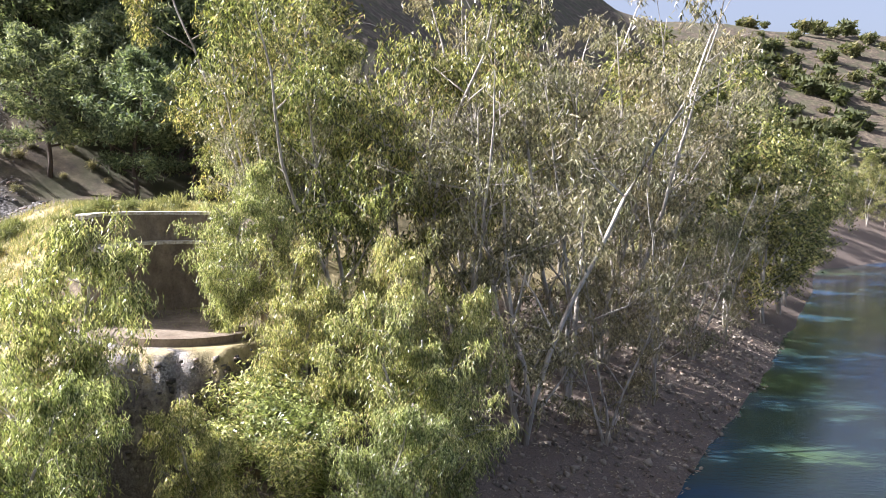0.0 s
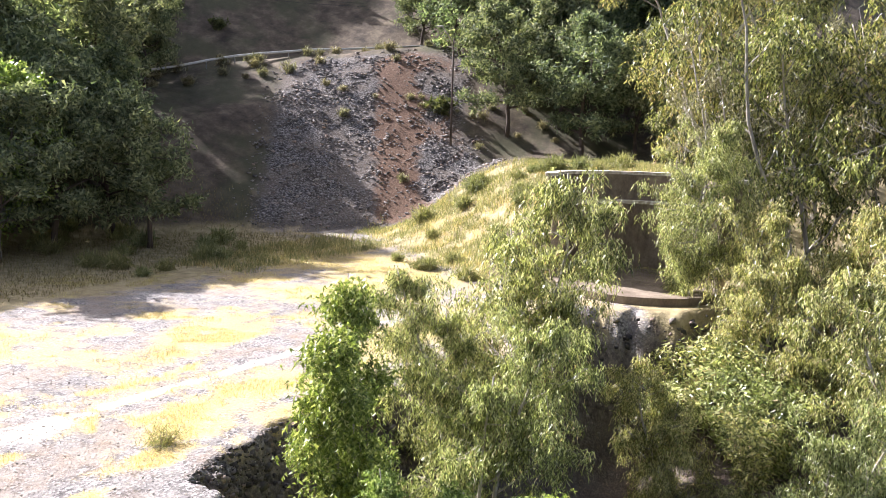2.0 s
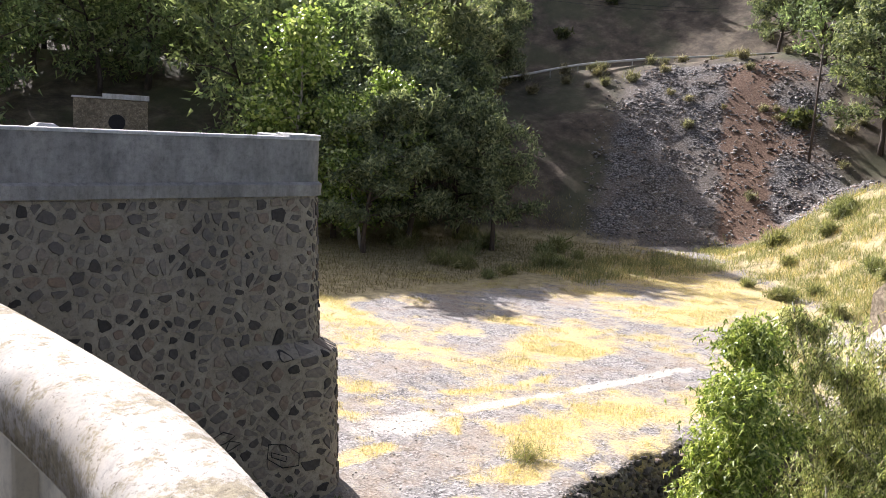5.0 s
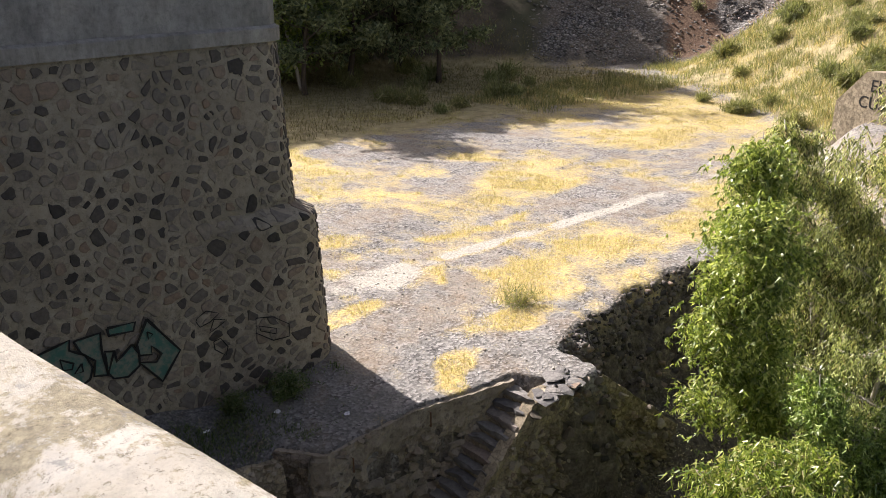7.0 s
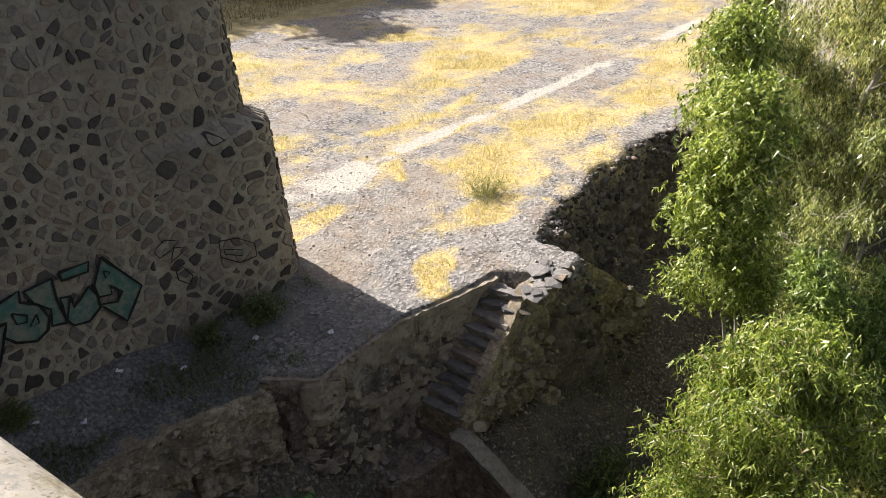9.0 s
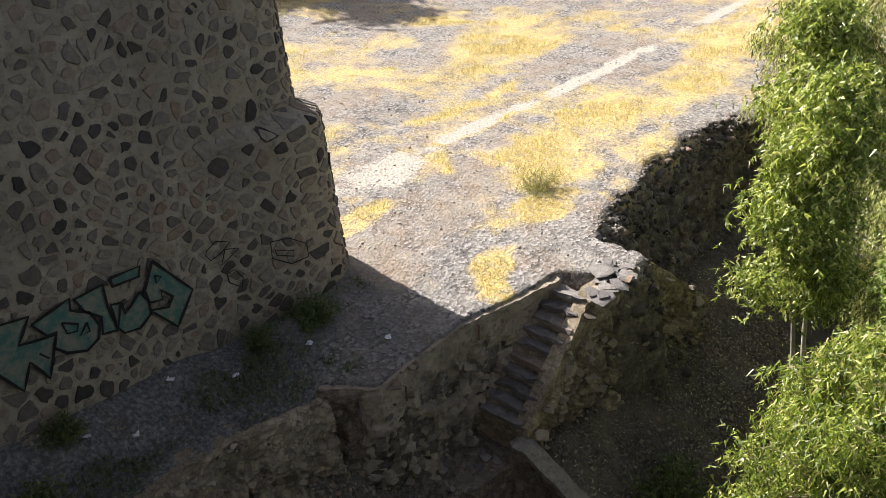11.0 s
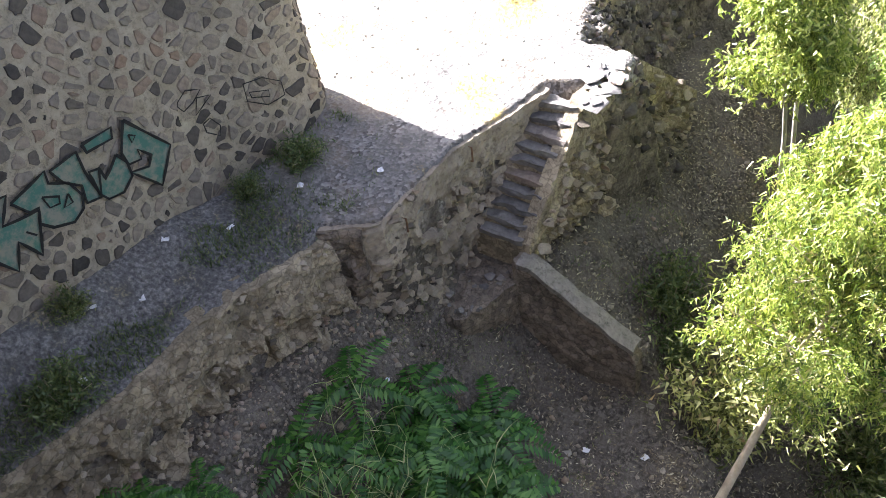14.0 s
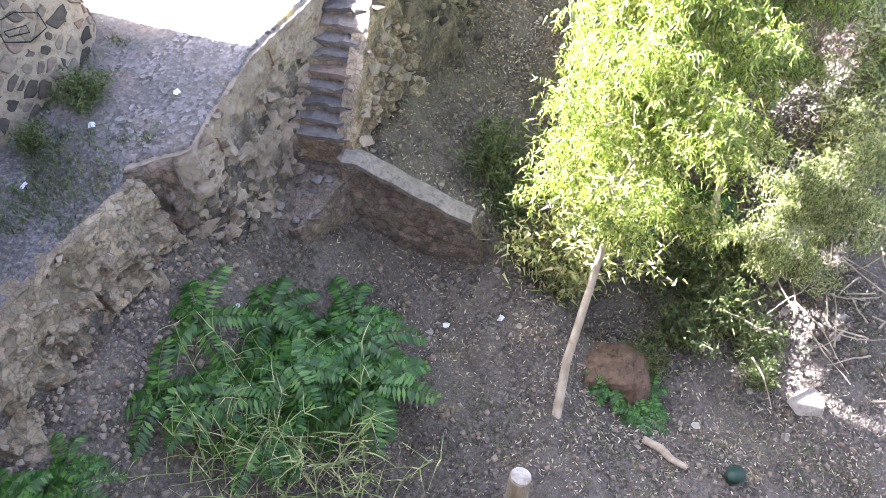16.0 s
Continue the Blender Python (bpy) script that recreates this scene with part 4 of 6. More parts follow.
def tree(name, seed, tall, trunk_r, bare, reach, limbs, twigs, clump, count, leaf, leaf_w, mat, bark, stems=1, droop=0.7, lean=(0, 0), rise=0.6, spread=None, crown_label="", strand=0.0, way=None, dead=0.0, tri=False):
    """A tree with wandering stems, limbs and twigs, and a crown of many single leaves."""
    rng = np.random.RandomState(seed)
    t = base(name)
    wood, centres = [], []
    for s in range(stems):
        w = rng.uniform(0, 2 * math.pi)
        out = 0.0 if stems == 1 else rng.uniform(0.08, 0.2)
        d0 = np.array([lean[0] + out * math.cos(w), lean[1] + out * math.sin(w), 1.0])
        h = tall * (1.0 if s == 0 else rng.uniform(0.72, 0.98))
        stem = wander((0.25 * out * math.cos(w), 0.25 * out * math.sin(w), -0.4), d0 / np.linalg.norm(d0), h, 9, rng, 0.11, 0.03)
        if way:
            ctrl = np.array(way, float)
            at = np.linspace(0, len(ctrl) - 1, 10)
            stem = [np.array([np.interp(a, range(len(ctrl)), ctrl[:, q]) for q in range(3)]) + rng.normal(size=3) * 0.04 for a in at]
        r0 = trunk_r * (1 if stems == 1 else 0.75)
        wood.append(tube(stem, [r0 * (1.25 if i == 0 else 1) * (1 - 0.09 * i) for i in range(10)], 8))
        n = max(3, limbs // stems)
        for k in range(n):
            f = bare + (0.98 - bare) * (k + rng.uniform(0, 0.8)) / n
            i = min(int(f * 9), 8)
            p = stem[i] + (stem[i + 1] - stem[i]) * (f * 9 - i)
            a = k * 2.4 + rng.uniform(-0.5, 0.5) + s
            g = math.sin(math.pi * min(1, 0.25 + 0.72 * (f - bare) / (1 - bare)))
            ln = reach * max(0.25, g) * rng.uniform(0.7, 1.2)
            limb = wander(p, (math.cos(a), math.sin(a), rise * rng.uniform(0.5, 1.3)), ln, 5, rng, 0.16, 0.04 if rise > 0 else -0.02)
            rb = r0 * (1 - 0.8 * f) * 0.6
            wood.append(tube(limb, [max(0.012, rb * (1 - 0.16 * j)) for j in range(6)], 5))
            for q in range(twigs):
                j = rng.randint(2, 6)
                e = rng.normal(size=3)
                e /= np.linalg.norm(e)
                tw = wander(limb[j], e * np.array([1, 1, 0.5]) + np.array([0, 0, 0.25 - 0.4 * droop]), ln * rng.uniform(0.2, 0.45), 3, rng, 0.25, -0.1 * droop)
                wood.append(tube([tw[0], tw[1], tw[3]], [max(0.008, rb * 0.35 * (1 - 0.35 * m)) for m in range(3)], 3))
                if rng.rand() > dead:
                    centres += [tw[3]] if dead > 0.3 else [tw[2], tw[3]]
            centres += [limb[5]]
    centres = np.array(centres)
    fol = leaves_at(centres, count, spread or clump, leaf, leaf_w, rng, droop, 0.8, strand, tri)
    part("trunk", raw_mesh("trunk", *join(wood), [bark], True), None, t)
    part("crown", quads_mesh("crown", fol, mat, 3 if tri else 4), None, t, crown_label)
    return t


def put(ob, x, y, z=None, rz=0.0, s=1.0):
    ob.matrix_basis = pose(x, y, height(x, y) if z is None else z, 0, 0, rz) @ Matrix.Diagonal((s, s, s, 1))
    return ob


def again(ob, x, y, z=None, rz=0.0, s=1.0):
    c = copy_thing(ob, pose(x, y, height(x, y) if z is None else z, 0, 0, rz))
    c.scale = (s, s, s)
    return c


M_PEPPER = leaf_material("pepper_leaf", (0.0, (0.05, 0.085, 0.02)), (0.35, (0.22, 0.3, 0.065)), (0.7, (0.47, 0.54, 0.12)), (0.9, (0.68, 0.68, 0.28)), (1.0, (0.6, 0.5, 0.3)), gloss=0.4)
# near trees in the gully and on its bank
bright_tree = put(tree("young_tree", 4, 9.6, 0.08, 0.34, 1.0, 28, 6, 0.24, 120, 0.125, 0.023, M_BRIGHT, M_BARK, stems=2, droop=0.45, crown_label="glossy bright green leaves", strand=0.15, tri=True), -11.3, 15.1, -4.0)
tagged(bright_tree, "slender bright green tree at the platform edge", "tree", "trees in the gully")
again(bright_tree, -9.8, 13.4, -5.0, 110, 0.75)
weeping = put(tree("weeping_tree", 11, 8.0, 0.1, 0.5, 1.7, 34, 9, 0.17, 130, 0.14, 0.015, M_PEPPER, M_DEAD, droop=0.6, rise=0.45, crown_label="drooping yellow-green foliage", strand=0.3, dead=0.25, tri=True, way=[(-0.15, -1.2, -0.7), (0.02, 0.5, 0.55), (0.3, 2.1, 1.7), (0.62, 3.4, 3.2), (0.75, 4.4, 4.8), (0.7, 4.9, 6.2)]), -10.2, 6.4, -5.3)
tagged(weeping, "weeping yellow-green tree leaning over the gully", "tree", "trees in the gully")
again(weeping, -7.6, 11.6, -6.4, 8, 1.0)
olive = put(tree("eucalyptus", 21, 11.5, 0.16, 0.1, 3.0, 32, 8, 0.22, 120, 0.19, 0.022, M_OLIVE_LIT, M_BARK, stems=2, droop=0.8, strand=0.42, dead=0.15, tri=True), -12.0, 25.2, -3.3)
tagged(olive, "dense grey-green eucalyptus with drooping leaves", "tree", "eucalyptus trees")
for x, y, z, rz, s in [(-10.3, 18.6, -4.4, 70, 0.76), (-4.2, 31.0, -2.8, 140, 0.85), (0.7, 28.5, -5.2, 220, 0.92), (-12.3, 21.3, -3.2, 260, 0.72), (-1.9, 25.5, -6.2, 20, 0.72), (-6.3, 10.8, -6.4, 45, 0.42), (1.5, 33.5, -4.5, 80, 0.8), (-6.4, 26.0, -5.6, 190, 0.62), (-1.2, 35.0, -3.2, 310, 0.9), (-7.6, 33.5, 1.4, 100, 0.75)]:
    again(olive, x, y, z, rz, s)

# tall eucalyptus row on the bank
tall_a = tree("tall_eucalyptus", 31, 20, 0.2, 0.16, 5.2, 26, 7, 0.34, 186, 0.27, 0.038, M_EUCA, M_BARK, stems=3, droop=0.7, rise=0.8, strand=0.45, dead=0.4, tri=True)
tagged(tall_a, "tall many-stemmed eucalyptus with pale bark", "tree", "eucalyptus trees")
tall_b = tree("tall_eucalyptus", 37, 22, 0.18, 0.08, 5.6, 24, 7, 0.34, 126, 0.28, 0.036, M_EUCA_DRY, M_BARK, stems=3, droop=0.6, rise=0.9, strand=0.45, dead=0.55, tri=True)
tagged(tall_b, "tall sparse eucalyptus with dry brownish leaves", "tree", "eucalyptus trees")
tall_c = tree("tall_eucalyptus", 43, 24, 0.28, 0.08, 6.2, 24, 5, 0.55, 34, 0.55, 0.085, M_EUCA, M_BARK, stems=2, droop=0.6, rise=0.8, tri=True)
tagged(tall_c, "tall grey-green eucalyptus on the lake bank", "tree", "eucalyptus trees")
put(tall_a, -8.6, 42.0, 5.0, 20, 0.85)
put(tall_b, 5.5, 38.0, None, 0, 1.1)
put(tall_c, 27, 77, None, 0, 1.1)
for x, y, rz, s in [(-3.5, 39.5, 80, 0.95), (0.5, 44, 150, 1.1), (-12, 52, 210, 0.8), (3, 52, 300, 1.2), (-4, 50, 10, 1.0)]:
    again(tall_a, x, y, None, rz, s)
again(tall_b, -6.6, 38.6, 3.6, 60, 0.55)
again(tall_a, -8.7, 37.6, 1.8, 250, 0.42)
for x, y, rz, s in [(9.0, 45, 100, 1.2), (13.0, 53, 200, 1.25), (7, 55, 40, 1.25), (17, 58, 280, 1.2), (2.5, 41, 160, 0.9), (10.5, 41.5, 30, 0.6), (15.5, 49.5, 120, 0.7), (22, 61, 220, 0.75), (29, 72, 310, 0.8), (37, 86, 60, 0.85), (21, 66, 300, 1.1), (16, 62, 130, 1.1), (13, 70, 120, 1.15), (20, 71, 60, 1.1)]:
    again(tall_b, x, y, None, rz, s)
for x, y, rz, s in [(33, 88, 100, 1.1), (40, 100, 10, 1.05), (47, 98, 70, 0.95), (55, 115, 160, 1.0), (64, 130, 250, 1.0), (43, 91, 30, 0.85), (51, 106, 120, 1.0), (60, 123, 200, 1.0), (69, 140, 280, 1.0), (74, 150, 340, 1.0), (71, 160, 60, 1.1), (38, 84, 150, 0.9), (75, 172, 10, 0.9), (90, 190, 130, 0.9), (25, 80, 180, 1.0), (30, 90, 240, 1.0), (22, 86, 20, 1.1), (36, 101, 90, 1.0), (42, 113, 130, 1.0), (35, 112, 330, 1.1), (50, 128, 200, 1.0), (56, 141, 270, 1.0), (47, 138, 30, 1.1), (66, 158, 70, 0.95), (-8, 66, 110, 1.0), (84, 178, 40, 0.8), (97, 184, 90, 0.7), (106, 190, 140, 0.65), (115, 198, 10, 0.7), (122, 202, 220, 0.6), (131, 208, 300, 0.7), (142, 212, 70, 0.6), (112, 208, 160, 0.8), (128, 222, 250, 0.7)]:
    again(tall_c, x, y, None, rz, s)

# pines on the hillside and trees by the road
pine = tree("pine", 51, 13, 0.22, 0.2, 4.4, 20, 5, 0.38, 52, 0.46, 0.085, M_PINE, M_PINEBARK, droop=0.0, rise=0.4, tri=True)
tagged(pine, "dark green pine on the slope", "tree", "pines on the slope")
put(pine, -47, 33, None, 0, 0.95)
for x, y, rz, s in [(-52, 30, 40, 1.0), (-43.5, 37.5, 90, 0.8), (-49, 39, 140, 0.95), (-56, 36, 200, 1.1), (-46, 28.5, 300, 0.8), (-33, 73, 80, 1.0), (-29, 77, 10, 1.1), (-25, 72, 160, 1.0), (-21, 76, 220, 1.0), (-16, 80, 120, 1.1), (-53.5, 41, 300, 0.9), (-58, 45, 190, 1.0)]:
    again(pine, x, y, None, rz, s)
for x, y, rz, s in [(-50.5, 86.5, 0, 0.9), (-43, 84, 70, 1.15), (-39, 83, 150, 1.3), (-35.5, 85.5, 200, 1.35), (-32, 83.5, 260, 1.3), (-28.5, 87, 330, 1.4), (-25, 86, 40, 1.4), (-21, 89, 100, 1.4), (-36, 91, 10, 1.5), (-29.5, 93, 60, 1.5), (-64.8, 56.6, 30, 0.75), (-67.3, 58.6, 100, 0.75), (-70.2, 61.2, 190, 0.8), (-73.2, 63.6, 260, 0.8), (-62.5, 50.0, 50, 0.9)]:
    again(pine, x, y, None, rz, s)
# distant pines wear the needle colour paled for haze and sunlight
far_pine = tree("pine", 57, 14, 0.24, 0.15, 5.0, 15, 4, 0.5, 22, 0.6, 0.11, M_PINE_HAZE, M_PINEBARK, droop=0.0, rise=0.4, tri=True)
tagged(far_pine, "dark green pine in the hillside wood", "tree", "pines on the slope")
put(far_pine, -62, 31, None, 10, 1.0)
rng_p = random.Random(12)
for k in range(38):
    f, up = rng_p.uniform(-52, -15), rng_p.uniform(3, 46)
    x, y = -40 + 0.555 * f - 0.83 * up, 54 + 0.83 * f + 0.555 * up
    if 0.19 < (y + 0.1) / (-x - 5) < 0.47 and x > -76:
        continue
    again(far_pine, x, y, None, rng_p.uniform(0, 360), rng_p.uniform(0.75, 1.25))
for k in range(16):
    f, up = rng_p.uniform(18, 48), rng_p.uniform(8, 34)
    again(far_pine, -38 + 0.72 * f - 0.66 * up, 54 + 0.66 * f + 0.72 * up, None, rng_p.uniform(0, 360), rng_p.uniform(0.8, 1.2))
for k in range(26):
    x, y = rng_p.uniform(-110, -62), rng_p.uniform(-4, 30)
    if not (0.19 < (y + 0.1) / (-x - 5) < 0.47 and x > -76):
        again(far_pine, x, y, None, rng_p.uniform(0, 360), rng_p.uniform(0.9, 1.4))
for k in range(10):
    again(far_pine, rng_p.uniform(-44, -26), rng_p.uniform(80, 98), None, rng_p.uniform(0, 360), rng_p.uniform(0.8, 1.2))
poplar = put(tree("poplar", 61, 12, 0.18, 0.12, 3.0, 24, 6, 0.5, 40, 0.26, 0.1, M_BRIGHT, M_BARK, stems=2, droop=0.3, crown_label="light green leaves"), -52, 27, None, 0, 1.3)
tagged(poplar, "light green broadleaf tree behind the abutment", "tree", "roadside trees")
again(poplar, -47.5, 29.5, None, 120, 1.0)


# ---- grass and low plants ----
def blades(points, tall, width, rng, lean=0.5):
    n = len(points)
    p = np.asarray(points, float)
    d = np.concatenate([rng.normal(size=(n, 2)) * lean, np.ones((n, 1))], 1)
    d /= np.linalg.norm(d, axis=1)[:, None]
    a = rng.uniform(0, math.pi, n)
    s = np.stack([np.cos(a), np.sin(a), np.zeros(n)], 1) * width
    h = (tall * rng.uniform(0.5, 1.3, n))[:, None]
    return np.stack([p - s, p + s, p + d * h], 1).reshape(-1, 3)


def grass_stuff(name, n, area, test, tall, width, mat, label, seed, lean=0.5):
    rng = np.random.RandomState(seed)
    x, y = rng.uniform(area[0], area[2], n), rng.uniform(area[1], area[3], n)
    z, m = fields(x, y)
    ok = test(x, y, z, m, rng.rand(n))
    pts = np.stack([x[ok], y[ok], z[ok] - 0.02], 1)
    ob = new(name, quads_mesh(name, blades(pts, tall, width, rng, lean), mat, 3))
    return tagged(ob, label, "grass", kind="stuff")


M_VERGE = leaf_material("verge_grass_blade", (0.0, (0.15, 0.12, 0.06)), (0.6, (0.3, 0.23, 0.12)), (1.0, (0.5, 0.4, 0.22)), gloss=0.8)
M_MOUND = leaf_material("mound_grass_blade", (0.0, (0.15, 0.165, 0.07)), (0.6, (0.29, 0.29, 0.14)), (1.0, (0.46, 0.43, 0.25)), gloss=0.7)


def clumpy(x, y, lo=0.0, hi=0.25, seed=71):
    return sstep(lo, hi, fractal(x, y, 0.9, 3, seed) + 0.12)


grass_stuff("dry_grass", 560000, (-40, 9.8, -14, 52), lambda x, y, z, m, r: (r < np.clip(m["straw"] * 1.25 - 0.25, 0, 1) ** 1.6 * clumpy(x, y, -0.1, 0.25) * np.clip(1.3 - y / 55, 0.2, 1)) & (m["path"] < 0.4), 0.13, 0.009, M_STRAW, "sparse sunlit dry yellow grass", 81, 0.45)
grass_stuff("mound_grass", 120000, (-38, 34, -6, 66), lambda x, y, z, m, r: r < m["green"] * clumpy(x, y, -0.2, 0.2, 77), 0.45, 0.02, M_MOUND, "rough pale yellow-green grass on the mound", 82, 0.4)
grass_stuff("mound_straw", 70000, (-38, 34, -6, 66), lambda x, y, z, m, r: r < m["green"] * clumpy(x, y, -0.1, 0.3, 79), 0.35, 0.02, M_STRAW, "dry straw among the mound grass", 86, 0.4)
grass_stuff("slope_scrub_grass", 60000, (-62, 18, -36, 56), lambda x, y, z, m, r: r < m["green"] * 0.8, 0.3, 0.016, M_VERGE, "shaded brown rough grass below the slope", 83, 0.4)


def shrub(name, seed, r, tall, count, leaf, leaf_w, mat, label="", droop=0.0):
    rng = np.random.RandomState(seed)
    t = base(name)
    stems, centres = [], []
    for k in range(14):
        a, g = rng.uniform(0, 6.28), rng.uniform(0.2, 1)
        p = wander((0, 0, -0.05), (g * math.cos(a) * r, g * math.sin(a) * r, tall), math.hypot(g * r, tall), 4, rng, 0.15)
        stems.append(tube([p[0], p[2], p[4]], [0.02, 0.012, 0.006], 3))
        centres += p[1:]
    part("twig_frame", raw_mesh("twig_frame", *join(stems), [M_DEAD]), None, t)
    part("foliage", quads_mesh("foliage", leaves_at(centres, count, r * 0.22, leaf, leaf_w, rng, droop, tri=True), mat, 3), None, t)
    return tagged(t, label, "shrub")


scrub = shrub("shrub", 91, 0.45, 0.45, 34, 0.1, 0.014, M_WEED, "low dark green shrub at the wall foot")
put(scrub, -18.35, 7.85)
again(scrub, -18.75, 6.85, None, 50, 0.7)
again(scrub, -12.3, 11.0, None, 80, 1.7)
again(scrub, -11.9, 10.2, None, 150, 1.3)
again(scrub, -18.2, 2.3, None, 90, 1.2)
again(scrub, -19.0, 3.4, None, 200, 0.7)
# weedy shrubs, added here to keep the sun off the soil beyond
for x, y, rz, s in [(-8.0, 9.2, 10, 1.6), (-7.3, 9.9, 70, 1.8), (-7.9, 10.8, 140, 2.0), (-6.6, 9.4, 220, 1.3), (-8.8, 8.4, 300, 1.2), (-6.9, 11.4, 30, 1.8), (-6.4, 8.6, 100, 0.9)]:
    again(scrub, x, y, None, rz, s)
mound_tuft = shrub("grass_tuft", 97, 0.5, 0.45, 12, 0.4, 0.022, M_MOUND, "rough pale yellow-green grass tuft", -0.6)
put(mound_tuft, -24, 44)
for k in range(30):
    again(mound_tuft, random.uniform(-33, -15), random.uniform(40, 58), None, k * 50, random.uniform(0.7, 1.8))
for k in range(22):
    again(mound_tuft, random.uniform(-52, -36), random.uniform(30, 42), None, k * 70, random.uniform(0.8, 1.8))
# bushes near x -10 are added as sun blockers for the gully soil
bank_bush = shrub("bank_bush", 94, 1.1, 2.6, 60, 0.2, 0.03, M_OLIVE_LIT, "tall grey-green bush on the gully bank", 0.5)
put(bank_bush, -10.5, 9.6, None, 0, 1.0)
for x, y, rz, s in [(-10.2, 11.7, 80, 1.15), (-9.6, 13.4, 160, 1.1), (-8.2, 15.2, 240, 1.2), (-9.3, 16.6, 300, 1.1), (-7.4, 13.6, 20, 0.8), (-5.2, 13.4, 60, 0.8), (-4.6, 15.4, 130, 0.9), (-5.8, 12.0, 200, 0.6), (-4.8, 28.4, 90, 1.2), (-5.7, 29.7, 180, 1.3), (-3.6, 28.0, 270, 1.2), (-6.5, 30.2, 340, 1.1), (-4.0, 26.6, 50, 1.0), (-6.8, 28.3, 10, 1.0)]:
    again(bank_bush, x, y, None, rz, s)
spiky = shrub("spiky_bush", 93, 0.5, 0.35, 10, 0.24, 0.008, M_MOUND, "spiky grey-green bush in dry grass", -0.7)
put(spiky, -17.5, 14.3)
hillbush = shrub("hillside_bush", 95, 1.2, 1.2, 5, 0.75, 0.18, M_SCRUB, "grey-green bush on the hillside")
put(hillbush, -40, 72)
rng_h = random.Random(5)
dry_tuft = shrub("dry_tuft", 99, 0.6, 0.5, 8, 0.4, 0.03, M_EUCA_DRY, "dry straw-coloured tuft on the slope rim", -0.5)
put(dry_tuft, -58, 66)
for k in range(46):
    f, up = rng_h.uniform(-20, 34), rng_h.uniform(22.5, 28)
    again(dry_tuft, -38 + 0.555 * f - 0.83 * up, 54 + 0.83 * f + 0.555 * up, None, rng_h.uniform(0, 360), rng_h.uniform(0.5, 1.3))
for k in range(12):
    f, up = rng_h.uniform(-30, 46), rng_h.uniform(40, 66)
    again(hillbush, -38 + 0.555 * f - 0.83 * up, 54 + 0.83 * f + 0.555 * up, None, rng_h.uniform(0, 360), rng_h.uniform(0.7, 1.9))
for k in range(40):
    f, up = rng_h.uniform(4, 34), rng_h.uniform(3, 24)
    again(dry_tuft, -38 + 0.555 * f - 0.83 * up, 54 + 0.83 * f + 0.555 * up, None, rng_h.uniform(0, 360), rng_h.uniform(0.4, 1.0))
for k in range(190):
    a, d = radians(rng_h.uniform(22, 36)), rng_h.uniform(240, 520)
    again(hillbush, d * math.sin(a), d * math.cos(a), None, rng_h.uniform(0, 360), rng_h.uniform(1.2, 4.2))


# ---- large-leaved plants below the dam ----
def pinnate(origin, way, length, pairs, rng):
    """Leaflets along a drooping stalk."""
    pts = wander(origin, way, length, pairs, rng, 0.05, -0.09)
    out = []
    for i, p in enumerate(pts[2:], 2):
        d = pts[i] - pts[i - 1]
        d /= np.linalg.norm(d)
        s = np.cross(d, (0, 0, 1.0))
        s /= np.linalg.norm(s) + 1e-9
        for q in (1, -1):
            w = s * q + d * 0.35 + np.array([0, 0, -0.25]) + rng.normal(size=3) * 0.08
            w /= np.linalg.norm(w)
            ln = 0.2 * math.sin(0.35 + 2.6 * i / len(pts)) + 0.06
            c = np.cross(w, (0, 0, 1.0))
            out += [p, p + w * ln * 0.35 + c * 0.036, p + w * ln, p + w * ln * 0.35 - c * 0.036]
    return out, tube(pts, [0.008 - 0.0004 * i for i in range(len(pts))], 3)


def sumac(seed, stems, tall):
    rng = np.random.RandomState(seed)
    t = base("sumac_shrub")
    wood, leaf = [], []
    for s in range(stems):
        a = rng.uniform(0, 6.28)
        st = wander((0.5 * math.cos(a) * rng.rand(), 0.5 * math.sin(a) * rng.rand(), -0.1), (0.35 * math.cos(a), 0.35 * math.sin(a), 1), tall * rng.uniform(0.6, 1.1), 5, rng, 0.1)
        part("stem", raw_mesh("stem", *tube(st, [0.03, 0.026, 0.022, 0.018, 0.014, 0.01], 5), [M_FERN]), None, t)
        for k in range(9):
            p = st[5 if k < 7 else rng.randint(3, 6)]
            b = k * 2.4 + rng.uniform(-.3, .3)
            l, w = pinnate(p, (math.cos(b), math.sin(b), rng.uniform(0.1, 0.8)), rng.uniform(0.75, 1.15), 14, rng)
            leaf += l
            wood.append(w)
    part("leaf_stalk", raw_mesh("leaf_stalk", *join(wood), [M_FERN]), None, t)
    part("foliage", quads_mesh("foliage", np.array(leaf), M_FERN), None, t, "long feathery green leaves")
    return tagged(t, "lush green shrub with long feathery leaves", "shrub", "feathery shrubs")


sum_a = put(sumac(101, 3, 1.15), -15.0, 5.5)
for x, y, z, rz, s in [(-15.7, 4.7, None, 130, 1.0), (-14.3, 6.3, None, 250, 1.0), (-13.9, 5.3, None, 40, 1.1), (-14.7, 4.6, None, 310, 0.9), (-13.7, 6.0, None, 160, 0.85), (-17.3, 1.5, None, 60, 0.8), (-8.9, 7.4, None, 200, 0.6), (-8.4, 12.4, None, 20, 0.8), (-16.6, 2.3, None, 260, 0.6)]:
    again(sum_a, x, y, z, rz, s)


